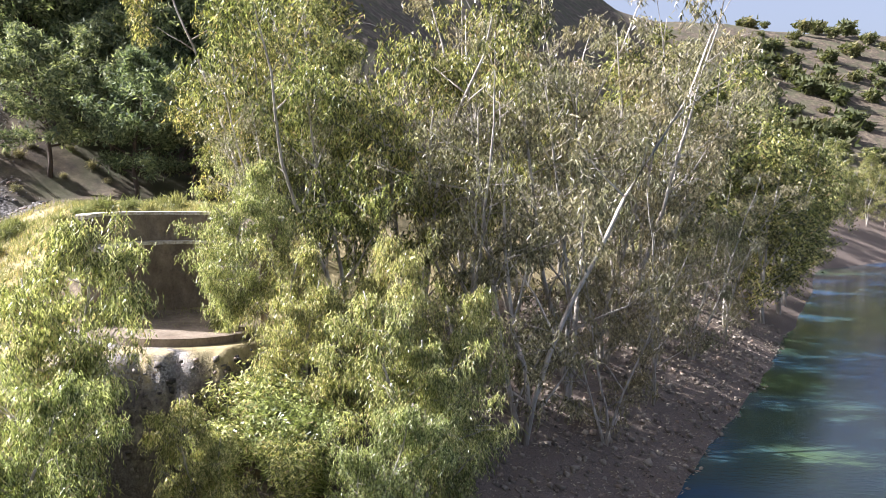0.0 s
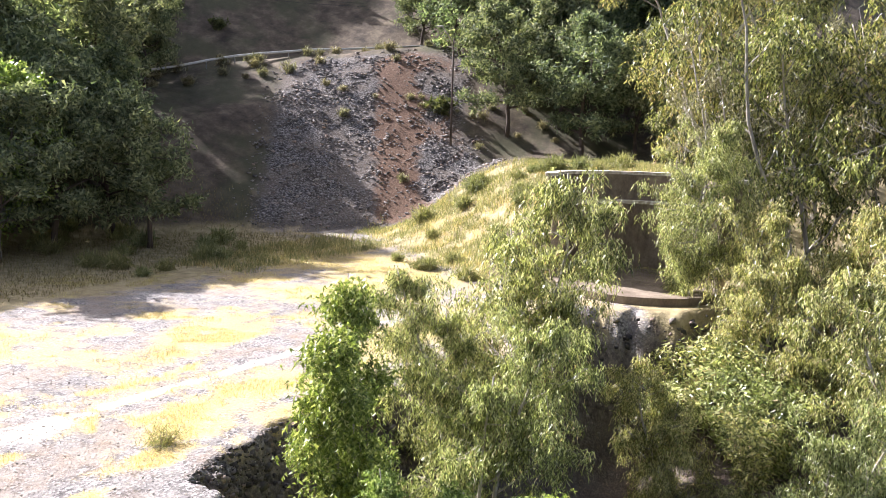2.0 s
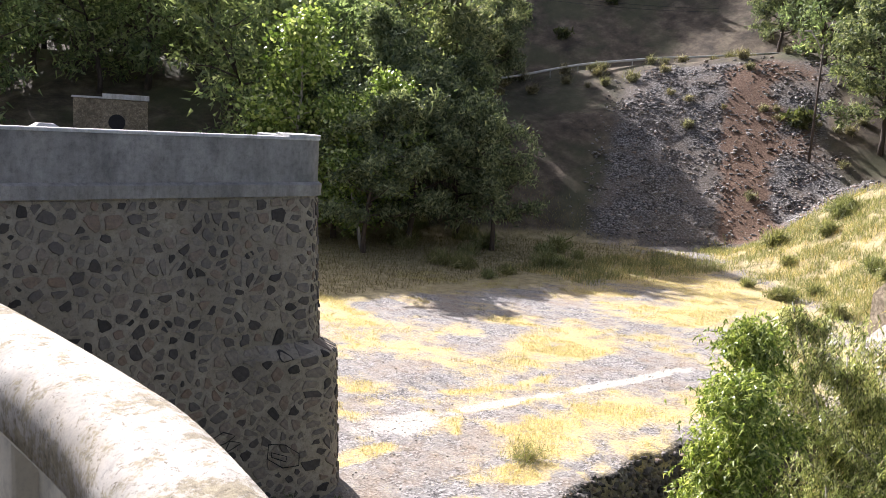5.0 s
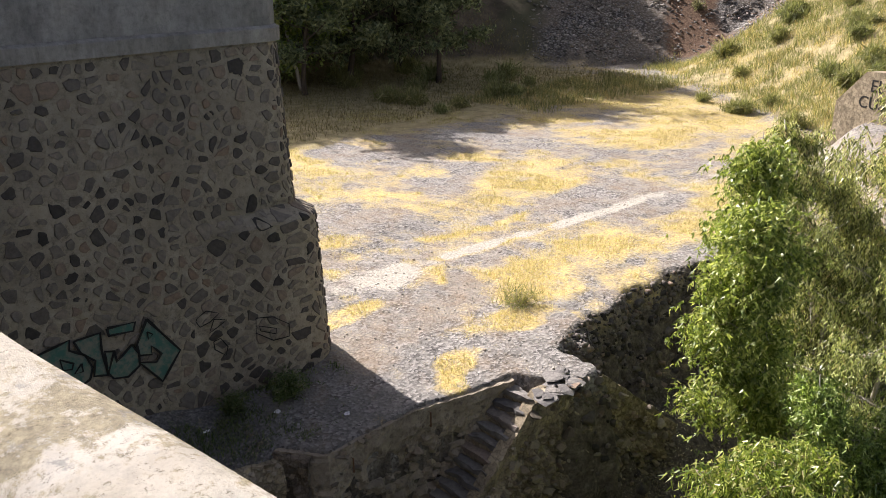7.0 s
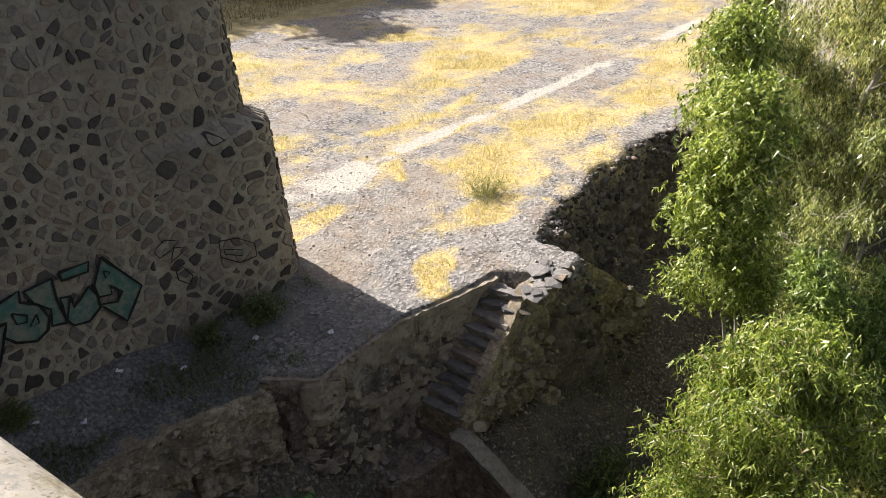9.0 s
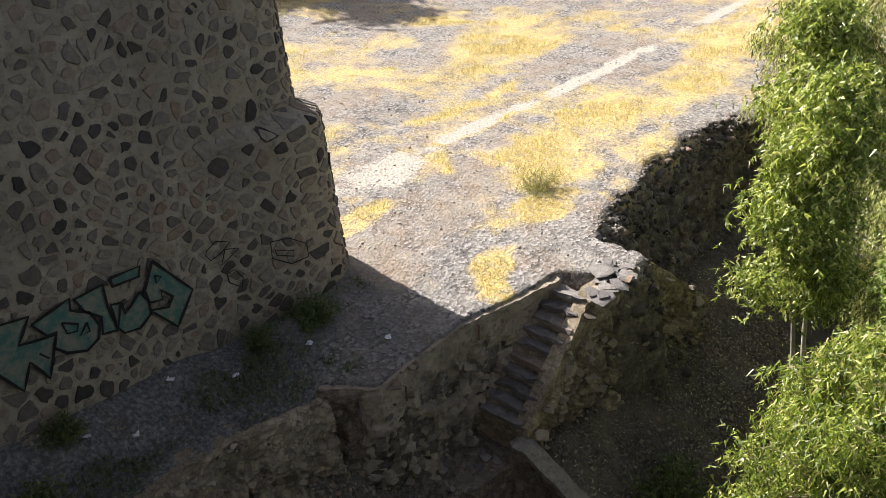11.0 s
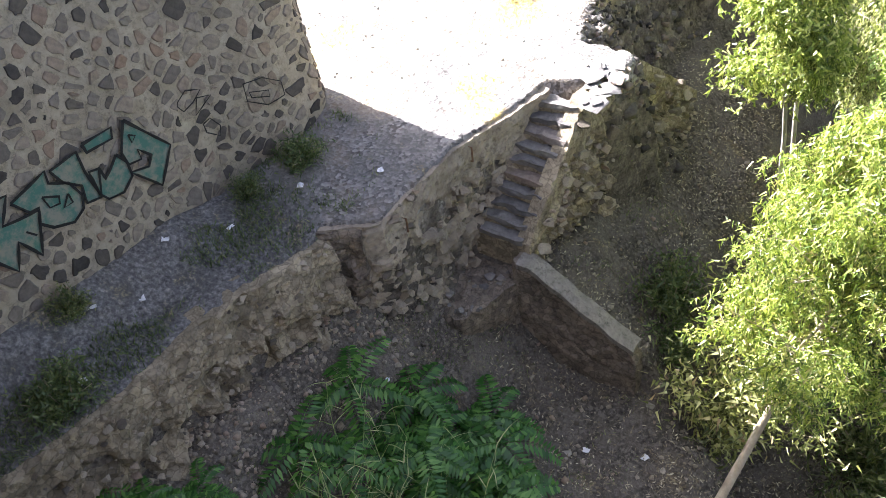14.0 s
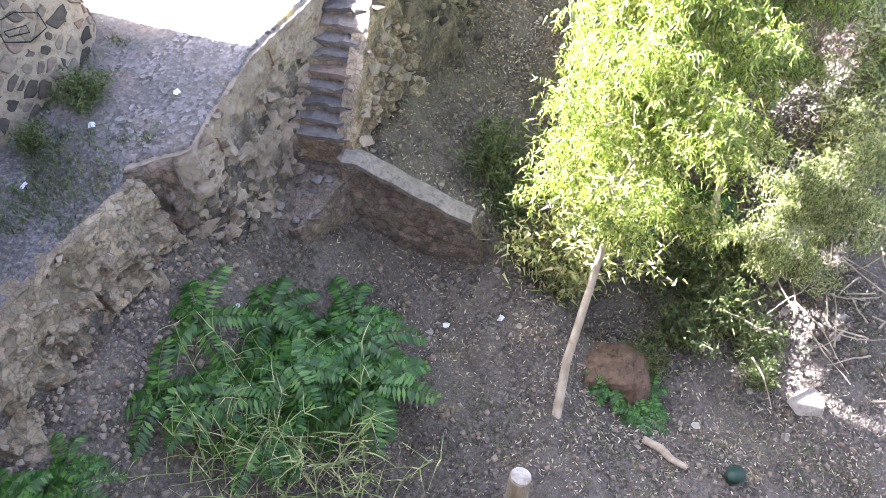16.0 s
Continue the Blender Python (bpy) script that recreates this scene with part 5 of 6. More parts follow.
def reeds(seed, n):
    rng = np.random.RandomState(seed)
    t = base("reed_clump")
    leaf = []
    for s in range(n):
        a = rng.uniform(0, 6.28)
        st = wander((rng.normal() * 0.35, rng.normal() * 0.35, -0.1), (0.35 * math.cos(a), 0.35 * math.sin(a), 1), rng.uniform(2.2, 3.6), 7, rng, 0.06, -0.05)
        part("cane", raw_mesh("cane", *tube(st, [0.012 - 0.001 * i for i in range(8)], 4), [M_REED]), None, t)
        for k in range(9):
            i = rng.randint(2, 8)
            b = rng.uniform(0, 6.28)
            p = wander(st[i], (math.cos(b), math.sin(b), 0.9), rng.uniform(0.4, 0.8), 4, rng, 0.06, -0.3)
            for q in range(4):
                d = p[q + 1] - p[q]
                c = np.cross(d, (0, 0, 1.0))
                c /= np.linalg.norm(c) + 1e-9
                w0, w1 = 0.012 * (1 - q / 4.3), 0.012 * (1 - (q + 1) / 4.3)
                leaf += [p[q] - c * w0, p[q] + c * w0, p[q + 1] + c * w1, p[q + 1] - c * w1]
    part("foliage", quads_mesh("foliage", np.array(leaf), M_REED), None, t)
    return tagged(t, "clump of tall pale green reeds", "reeds", "reeds")


reed = put(reeds(111, 15), -14.2, 4.3, None, 0, 0.85)
again(reed, -13.4, 4.1, None, 100, 0.9)
again(reed, -14.9, 3.6, None, 230, 0.8)
again(reed, -4.9, 14.2, None, 200, 0.9)

# ---- concrete spillway structure ----
def spillway():
    s = base("spillway_chute", (-10.3, 35.6, 1.55))
    tagged(s, "weathered curved concrete intake with a stepped rim", "spillway")

    def arc(r0, r1, z0, z1, a0, a1, n=28, slope=0.0):
        v, f = [], []
        for i in range(n + 1):
            w = radians(a0 + (a1 - a0) * i / n)
            for r, z in ((r0, z0), (r1, z0), (r1, z1 + slope * i / n), (r0, z1 + slope * i / n)):
                v.append((r * math.cos(w), r * math.sin(w), z))
        for i in range(n):
            for k in range(4):
                j = (k + 1) % 4
                f.append((i * 4 + k, i * 4 + j, i * 4 + 4 + j, i * 4 + 4 + k))
        return v, f + [(0, 1, 2, 3), tuple(n * 4 + k for k in (3, 2, 1, 0))]

    # dark walls carry painted shade; pale ledge and rim carry painted sunlight
    part("lower_wall", raw_mesh("lower_wall", *arc(3.4, 4.0, -1.5, 3.6, 0, 205), [M_OLDCONC_SHADED]), None, s, "stained curved lower wall")
    part("ledge", raw_mesh("ledge", *arc(3.3, 4.05, 3.602, 3.75, 0, 205), [M_COPING]), None, s, "pale ledge")
    part("upper_wall", raw_mesh("upper_wall", *arc(3.9, 4.3, 3.75, 5.0, 0, 205), [M_OLDCONC_SHADED]), None, s)
    part("rim", raw_mesh("rim", *arc(3.85, 4.4, 5.002, 5.15, 0, 205), [M_COPING]), None, s)
    fl = [(4.0 * math.cos(radians(a)), 4.0 * math.sin(radians(a)), z) for z in (-1.0, 0.4) for a in range(0, 360, 12)]
    part("floor_slab", raw_mesh("floor_slab", fl, [tuple(range(30))[::-1], tuple(range(30, 60))] + [(i, (i + 1) % 30, 30 + (i + 1) % 30, 30 + i) for i in range(30)], [M_OLDCONC_SHADED]), None, s)
    return s


spillway()

# ---- pole, rail and road things far off ----
def pole(x, y, z, tall, rz=0.0, lean=0.0):
    p = base("utility_pole", (x, y, z), rz)
    part("post", raw_mesh("post", *tube([(0, 0, -0.5), (lean * 0.5, 0, tall / 2), (lean, 0, tall)], [0.16, 0.14, 0.11], 8), [M_PINEBARK], True), None, p)
    part("crossarm", raw_mesh("crossarm", *join([box(lean - 0.7, -0.06, tall - 0.6, lean + 0.7, 0.06, tall - 0.48)]), [M_PINEBARK]), None, p)
    return tagged(p, "dark wooden utility pole with a crossarm", "utility pole", "utility poles")



lamp_pole = base("lamp_pole", (-37.0, 68.6, height(-37.0, 68.6)))
tagged(lamp_pole, "slim dark street lamp pole with a pale bracket arm", "street lamp")
part("post", raw_mesh("post", *tube([(0, 0, -0.5), (0, 0, 5.2), (0, 0, 10.0)], [0.12, 0.1, 0.08], 8), [M_PINEBARK], True), None, lamp_pole)
part("bracket_arm", raw_mesh("bracket_arm", *tube([(0, 0, 9.2), (-0.45, -0.3, 10.3), (-1.0, -0.6, 11.1)], [0.07, 0.07, 0.06], 6), [M_BARK], True), None, lamp_pole, "pale bracket arm")
part("lamp_head", soft_box(-1.45, -0.75, 11.0, -0.85, -0.5, 11.16, 0.04), M_BARK, lamp_pole, "pale lamp head")
pole(-48.0, 6.2, 6.9, 12.0, 90, 0.6)


def wire(a, b, sag, thick=0.012):
    a, b = Vector(a), Vector(b)
    pts = [a.lerp(b, i / 16) - Vector((0, 0, sag * 4 * (i / 16) * (1 - i / 16))) for i in range(17)]
    w = new("overhead_wire", raw_mesh("overhead_wire", *tube(pts, [thick] * 17, 4), [M_DARK]))
    return tagged(w, "thin dark overhead wire between poles", "wire", "overhead wires")


M_DARK = plain("dark_rubber", (0.025, 0.025, 0.027), 0.7)
M_SIGN = plain("sign_panel", (0.68, 0.68, 0.7), 0.5, wear=0.08)
M_CAR = plain("car_paint", (0.75, 0.76, 0.77), 0.25, wear=0.03)
M_GLASS = plain("car_glass", (0.03, 0.05, 0.055), 0.08, wear=0.1)
M_METAL = plain("galvanised_steel", (0.42, 0.42, 0.41), 0.45, 0.8)
M_BLACK = plain("black_spray", (0.018, 0.018, 0.018), 0.7)
paint = Nodes("teal_spray", 0.85)
paint.color(paint.mix(paint.ramp(paint.noise(5, 8, 0.7), (0.42, (0, 0, 0)), (0.6, (1, 1, 1))), (0.07, 0.16, 0.13), (0.22, 0.22, 0.175)))
M_TEAL = paint.m
M_LILAC = plain("sign_print", (0.5, 0.44, 0.5), 0.6)
M_RUSTY = plain("rusty_iron", (0.16, 0.09, 0.055), 0.85)
for dz in (0.0, 0.35):
    wire((-47.4, 6.2, 18.3 - dz), (-52.0, 76.0, 22.0 - dz), 1.4, 0.02)

# road wall with white coping, and its end pier
roadside = tagged(base("roadside_wall"), "low whitewashed roadside wall with an end pier", "wall", kind="structure")
part("wall_body", raw_mesh("wall_body", *ribbon([(-31.5, 6.2), (-36, 5.75), (-40, 4.9), (-46, 3.2), (-52, 1.2)], [(0, 6.6), (0, 7.55), (0.35, 7.55), (0.35, 6.6)]), [M_WHITE]), None, roadside)
part("pier", soft_box(-31.4, 5.8, 6.6, -30.6, 6.6, 7.6, 0.03), M_WHITE, roadside)
bm = bmesh.new()
bmesh.ops.create_cone(bm, cap_ends=True, segments=4, radius1=0.68, radius2=0.3, depth=0.2, matrix=Matrix.LocRotScale((-31.0, 6.2, 7.7), Euler((0, 0, math.pi / 4)), None))
part("pier_cap", bm, M_WHITE, roadside)

board = base("notice_board", (-45.5, 6.5, 6.9), 62)
tagged(board, "two white notice panels on wooden posts", "notice board")
for x in (-0.58, 0.0, 0.58):
    part("post", raw_mesh("post", *box(x - 0.05, -0.05, -0.3, x + 0.05, 0.05, 3.0), [M_PINEBARK]), None, board)
for x, m in ((-0.29, M_LILAC), (0.29, M_SIGN)):
    pn = part("panel", soft_box(x - 0.26, -0.09, 1.3, x + 0.26, -0.055, 2.8, 0.01), M_SIGN, board)
    for k in range(5):
        part("text_bar", raw_mesh("text_bar", *box(x - 0.2, -0.1, 1.5 + 0.24 * k, x + 0.2 - 0.06 * (k % 3), -0.094, 1.57 + 0.24 * k), [M_LILAC]), None, pn)


def car(x, y, z, rz):
    c = base("car", (x, y, z), rz)
    tagged(c, "white hatchback parked beside the road", "car")

    def hull(sections, mat, name, label=""):
        n = len(sections[0][1])
        v = [(px, py, pz) for px, ring in sections for py, pz in ring]
        f = [(i * n + k, i * n + (k + 1) % n, (i + 1) * n + (k + 1) % n, (i + 1) * n + k) for i in range(len(sections) - 1) for k in range(n)]
        f += [tuple(range(n))[::-1], tuple((len(sections) - 1) * n + k for k in range(n))]
        return part(name, raw_mesh(name, v, f, [mat], True), None, c, label)

    def ring(w, lo, hi):
        return [(-w, lo), (-w, hi - 0.12), (-w + 0.1, hi), (w - 0.1, hi), (w, hi - 0.12), (w, lo)]

    hull([(-2.0, ring(0.7, 0.35, 0.7)), (-1.85, ring(0.82, 0.25, 0.88)), (-0.7, ring(0.86, 0.22, 0.96)), (1.4, ring(0.86, 0.22, 0.98)), (1.95, ring(0.8, 0.28, 0.9))], M_CAR, "body")
    hull([(-0.85, ring(0.72, 0.94, 1.0)), (-0.25, ring(0.68, 0.94, 1.42)), (0.9, ring(0.67, 0.94, 1.46)), (1.7, ring(0.66, 0.94, 1.05))], M_GLASS, "glazing", "dark glazing")
    hull([(-0.3, ring(0.6, 1.4, 1.47)), (0.95, ring(0.6, 1.42, 1.5))], M_CAR, "roof")
    for wx in (-1.3, 1.25):
        for wy in (-0.78, 0.78):
            bm = bmesh.new()
            bmesh.ops.create_cone(bm, cap_ends=True, segments=20, radius1=0.31, radius2=0.31, depth=0.2, matrix=Matrix.LocRotScale((wx, wy, 0.31), Euler((math.pi / 2, 0, 0)), None))
            w = part("wheel", bm, M_DARK, c, "black tyre")
            bm = bmesh.new()
            bmesh.ops.create_cone(bm, cap_ends=True, segments=14, radius1=0.2, radius2=0.18, depth=0.22, matrix=Matrix.LocRotScale((wx, wy, 0.31), Euler((math.pi / 2, 0, 0)), None))
            part("rim", bm, M_METAL, w, "grey rim")
    return c


car(-38.5, 2.6, 6.95, 60)

hut = base("culvert_wall", (-67.0, 19.4, 4.6), 72)
tagged(hut, "low brown stone culvert wall with a round opening", "culvert")
part("wall_body", soft_box(-2.6, -0.4, -2, 2.6, 0.4, 4.3, 0.05), M_EARTHWALL, hut)
part("coping", soft_box(-2.7, -0.5, 4.305, -0.6, 0.5, 4.45, 0.03), M_WHITE, hut)
part("upper_coping", soft_box(-0.6, -0.5, 4.305, 2.7, 0.5, 4.7, 0.03), M_WHITE, hut)
# no hole is cut: a dark disc stands for the shade inside
bm = bmesh.new()
bmesh.ops.create_cone(bm, cap_ends=True, segments=20, radius1=0.6, radius2=0.6, depth=0.1, matrix=Matrix.LocRotScale((0.4, -0.42, 2.6), Euler((math.pi / 2, 0, 0)), None))
part("opening", bm, M_DARK, hut, "dark disc painted as the shaded round opening")

# guard rail on the rim of the slope
rail = tagged(base("guard_rail"), "thin grey guard rail along the hillside road", "guard rail")
rim_pts = []
for f in np.arange(-24, 34, 3.0):
    x, y = -38 + 0.555 * f - 0.83 * 27.5, 54 + 0.83 * f + 0.555 * 27.5
    rim_pts.append((x, y, height(x, y)))
for x, y, z in rim_pts:
    part("post", raw_mesh("post", *tube([(x, y, z - 0.3), (x, y, z + 0.8)], [0.06, 0.06], 5), [M_METAL]), None, rail)
part("beam", raw_mesh("beam", *tube([(x, y, z + 0.7) for x, y, z in rim_pts], [0.13] * len(rim_pts), 5), [M_METAL]), None, rail)

# painted wall end by the mound
blk = base("painted_wall", (-16.4, 36.0, 0.0), -24)
tagged(blk, "low grey stone wall end with black painted letters", "wall")
bm = bmesh.new()
prof = [(-1.7, -1.0), (-1.7, 2.2), (-0.4, 3.6), (2.2, 3.8), (2.2, -1.0)]
fr = [bm.verts.new((x, -0.3, z)) for x, z in prof]
bk = [bm.verts.new((x, 0.5, z)) for x, z in prof]
bm.faces.new(fr)
bm.faces.new(bk[::-1])
for i in range(len(prof)):
    j = (i + 1) % len(prof)
    bm.faces.new((fr[j], fr[i], bk[i], bk[j]))
part("wall_body", bm, M_EARTHWALL, blk)


def letters(text, size, m, mat, owner):
    cu = bpy.data.curves.new("letters", "FONT")
    cu.body, cu.size, cu.extrude, cu.align_x = text, size, 0.008, "CENTER"
    tmp = bpy.data.objects.new("tmp", cu)
    scene.collection.objects.link(tmp)
    me = bpy.data.meshes.new_from_object(tmp.evaluated_get(bpy.context.evaluated_depsgraph_get()))
    bpy.data.objects.remove(tmp)
    me.materials.clear()
    me.materials.append(mat)
    ob = part("letters", me, None, owner, "black painted letters")
    ob.matrix_basis = m
    return ob


upright = Matrix.Translation((0, -0.305, 0)) @ Euler((math.pi / 2, 0, 0)).to_matrix().to_4x4()
letters("EL", 0.7, upright @ Matrix.Translation((0.25, 2.85, 0)), M_BLACK, blk)
letters("CUS", 0.7, upright @ Matrix.Translation((0.1, 2.15, 0)), M_BLACK, blk)


# ---- painted tag on the abutment ----
def painted(points, closed=True, width=0.06, mat=None, name="outline", lift=0.075):
    """A sprayed line on the face; points are (along, up)."""
    v, f = [], []
    pts = points + points[:1] if closed else points
    dense = []
    for (a, b), (c, d) in zip(pts, pts[1:]):
        k = max(1, int(math.hypot(c - a, d - b) / 0.12))
        dense += [(a + (c - a) * i / k, b + (d - b) * i / k) for i in range(k)]
    dense.append(pts[-1])
    for i, (a, b) in enumerate(dense):
        p0, p1 = dense[max(i - 1, 0)], dense[min(i + 1, len(dense) - 1)]
        du, dv = p1[0] - p0[0], p1[1] - p0[1]
        n = math.hypot(du, dv) or 1
        w = width * (0.8 + 0.5 * noise.noise((a * 3, b * 3, 1.0)))
        for s in (0.5, -0.5):
            q, m = wall_surface(a - dv / n * w * s, b + du / n * w * s, lift)
            v.append(q)
    for i in range(len(dense) - 1):
        f.append((2 * i, 2 * i + 1, 2 * i + 3, 2 * i + 2))
    return v, f


def filled(points, lift=0.055):
    v = [wall_surface(a, b, lift)[0] for a, b in points]
    return v, tessellate_polygon([[Vector((a, b, 0)) for a, b in points]])


# letter outlines (along the face, up), then loose strokes and scrawls
BLOCK = [(6.56, 1.96), (7.11, 1.12), (6.67, 0.62), (6.29, 1.17), (6.61, 1.05), (6.73, 1.19), (6.56, 1.42), (6.55, 1.24), (6.32, 1.30), (6.30, 1.53)]
BAR = [(5.82, 2.03), (6.34, 1.98), (6.28, 1.82), (5.83, 1.88)]
HOOK = [(6.21, 1.57), (6.31, 1.36), (6.29, 1.11), (6.04, 0.97), (5.78, 1.04), (5.69, 1.20), (5.71, 1.61), (5.87, 1.56), (5.89, 1.34)]
BEND = [(5.22, 1.99), (5.69, 1.99), (5.66, 1.65), (5.69, 1.25), (5.69, 1.15), (5.45, 1.22), (5.52, 1.50), (5.30, 1.73)]
BOWL = [(4.54, 1.94), (5.16, 2.04), (5.12, 1.85), (5.37, 1.67), (5.45, 1.39), (5.37, 1.19), (5.15, 1.10), (4.86, 1.24), (4.72, 1.42), (4.83, 1.64), (4.69, 1.66)]
ARROW = [(3.99, 2.20), (4.55, 2.08), (4.29, 1.74), (4.50, 1.68), (4.81, 1.61), (4.51, 1.00), (4.34, 1.41), (4.12, 1.03), (3.91, 1.45), (3.72, 1.95)]
STROKES = [[(4.94, 1.74), (5.15, 1.59), (5.11, 1.49), (4.96, 1.53)], [(6.53, 1.71), (6.63, 1.63), (6.53, 1.56)], [(5.87, 1.56), (5.71, 1.19)], [(5.28, 1.54), (5.28, 1.38), (5.13, 1.39)], [(4.50, 1.46), (4.60, 1.31)]]
SCRAWLS = [[(7.54, 1.64), (7.75, 1.73), (8.01, 1.61), (7.81, 1.48), (7.58, 1.44), (7.51, 1.58)], [(7.89, 1.51), (8.14, 1.43), (7.91, 1.31), (7.76, 1.25)], [(8.69, 1.34), (9.03, 1.29), (9.35, 1.04), (9.34, 0.77), (8.98, 0.77), (8.66, 1.01)], [(8.74, 1.15), (9.07, 1.02), (9.05, 0.90), (8.75, 1.04)], [(7.82, 1.04), (7.97, 1.07), (8.09, 0.85), (8.03, 0.67), (7.82, 0.87)]]
tag = tagged(base("graffiti_tag"), "faded teal spray-painted letters with black outlines on stone", "graffiti")
for shape in (BLOCK, BAR, HOOK, BEND, BOWL, ARROW):
    part("fill", raw_mesh("fill", *filled(shape), [M_TEAL]), None, tag, "faded teal paint")
    part("outline", raw_mesh("outline", *painted(shape, True, 0.055), [M_BLACK]), None, tag, "black spray outline")
for shape in STROKES:
    part("outline", raw_mesh("outline", *painted(shape, len(shape) > 2, 0.04), [M_BLACK]), None, tag)
for shape in SCRAWLS:
    scrawl = tagged(base("graffiti_scrawl"), "small black spray-painted scrawl on stone", "graffiti", "scrawls on the abutment")
    part("line", raw_mesh("line", *painted(shape, True, 0.025), [M_BLACK]), None, scrawl)

# ---- loose rock, litter and weeds ----
def rocks(name, n, area, test, lo, hi, mat, label, seed, sink=0.3, flat=0.7):
    """Many small angular rocks lying on the ground, as one mesh."""
    rng = np.random.RandomState(seed)
    x, y = rng.uniform(area[0], area[2], n), rng.uniform(area[1], area[3], n)
    z, m = fields(x, y)
    ok = test(x, y, z, m, rng.rand(n))
    x, y, z = x[ok], y[ok], z[ok]
    k = len(x)
    cube = np.array([(a, b, c) for c in (-1, 1) for b in (-1, 1) for a in (-1, 1)], float)
    tops = np.array([(0, 0, 1.35), (0, 0, -1.2)])
    shape = np.concatenate([cube, tops])[None] * rng.uniform(0.55, 1.0, (k, 10, 1))
    size = (lo + (hi - lo) * rng.rand(k) ** 2.5)[:, None, None]
    shape = shape * size * rng.uniform(0.6, 1.2, (k, 1, 3)) * np.array([1, 1, flat])
    w, t = rng.uniform(0, 6.28, k), rng.normal(size=k) * 0.4
    c, s_, ct, st = np.cos(w), np.sin(w), np.cos(t), np.sin(t)
    px, py, pz = shape[..., 0], shape[..., 1], shape[..., 2]
    py, pz = py * ct[:, None] - pz * st[:, None], py * st[:, None] + pz * ct[:, None]
    px, py = px * c[:, None] - py * s_[:, None], px * s_[:, None] + py * c[:, None]
    v = np.stack([px + x[:, None], py + y[:, None], pz + (z + (1 - 2 * sink) * 0.5 * size[:, 0, 0] * flat)[:, None]], -1)
    tri = np.array([(0, 1, 5), (0, 5, 4), (1, 3, 7), (1, 7, 5), (3, 2, 6), (3, 6, 7), (2, 0, 4), (2, 4, 6), (4, 5, 8), (5, 7, 8), (7, 6, 8), (6, 4, 8), (1, 0, 9), (3, 1, 9), (2, 3, 9), (0, 2, 9)])
    faces = (tri[None] + (np.arange(k) * 10)[:, None, None]).reshape(-1, 3).astype(np.int32)
    me = bpy.data.meshes.new(name)
    me.vertices.add(k * 10)
    me.vertices.foreach_set("co", v.astype(np.float32).ravel())
    me.loops.add(faces.size)
    me.loops.foreach_set("vertex_index", faces.ravel())
    me.polygons.add(len(faces))
    me.polygons.foreach_set("loop_start", np.arange(0, faces.size, 3, dtype=np.int32))
    me.materials.append(mat)
    me.update(calc_edges=True)
    return tagged(new(name, me), label, "rocks", kind="stuff")


rocks("cliff_rocks", 30000, (-17.5, 12.4, -5, 37), lambda x, y, z, m, r: r < m["cliff"] * 0.8, 0.03, 0.15, M_ROCK, "rough broken rock of the platform edge", 301, 0.65)
rocks("edge_rocks", 9000, (-17.2, 12.2, -12.5, 21), lambda x, y, z, m, r: (m["cliff"] > 0.06) & (z > -1.0), 0.02, 0.1, M_ROCK, "loose broken rock along the platform edge", 307, 0.4)
rocks("berm_rubble", 5000, (-18.0, 0.5, -14.5, 7.6), lambda x, y, z, m, r: (z < -1.6) & (r < sstep(-14.8, -17.0, x)), 0.012, 0.07, M_TAN, "tan rubble face below the berm", 306, 0.85)
rocks("gully_stones", 9000, (-17.5, 0.6, -3.5, 16), lambda x, y, z, m, r: (z < -1.5) & (r < 0.2 + 0.8 * clumpy(x, y, 0.0, 0.3, 90)), 0.008, 0.065, M_TAN, "scattered stones on the gully floor", 302)
rocks("platform_stones", 3500, (-28, 10, -14.2, 26), lambda x, y, z, m, r: (m["flat"] > 0.5) & (m["straw"] < 0.4), 0.01, 0.035, M_PEBBLE, "loose gravel on the platform", 303)
rocks("scree_stones", 44000, (-66, 46, -24, 92), lambda x, y, z, m, r: r < m["scree"] * (0.9 - 0.6 * np.clip(m["rust"], 0, 1)), 0.05, 0.2, M_SCREE, "grey broken scree on the slope", 304, 0.55, 0.5)
rocks("bank_stones", 16000, (-4, 14, 40, 85), lambda x, y, z, m, r: (z < 0.5) & (z > -7.4), 0.04, 0.22, M_TAN, "stones on the lake bank", 305)


def litter_stuff(name, n, area, test, size, mat, label, seed):
    rng = np.random.RandomState(seed)
    x, y = rng.uniform(area[0], area[2], n), rng.uniform(area[1], area[3], n)
    z, m = fields(x, y)
    ok = test(x, y, z, m, rng.rand(n))
    p = np.stack([x[ok], y[ok], z[ok] + 0.02], 1)
    v = leaves_at(p, 1, 0.01, size, size * 0.14, rng, 0.0).reshape(-1, 4, 3)
    v[..., 2] = p[:, None, 2] + (v[..., 2] - p[:, None, 2]) * 0.35 + 0.01
    return tagged(new(name, quads_mesh(name, v.reshape(-1, 3), mat)), label, "leaf litter", kind="stuff")


M_LITTER = leaf_material("fallen_leaf", (0.0, (0.12, 0.09, 0.06)), (0.5, (0.3, 0.25, 0.185)), (1.0, (0.6, 0.54, 0.43)), gloss=0.7, through_c=0.1)
litter_stuff("leaf_litter", 46000, (-15, 1, -4, 18), lambda x, y, z, m, r: (z < -1.5) & (r < 0.2 + 0.8 * clumpy(x, y, -0.1, 0.35, 87)), 0.1, M_LITTER, "pale fallen eucalyptus leaves and twigs", 311)
litter_stuff("bank_litter", 34000, (-3, 18, 40, 80), lambda x, y, z, m, r: (z > -7.2) & (z < 2), 0.3, M_LITTER, "fallen bark and leaves on the bank", 312)
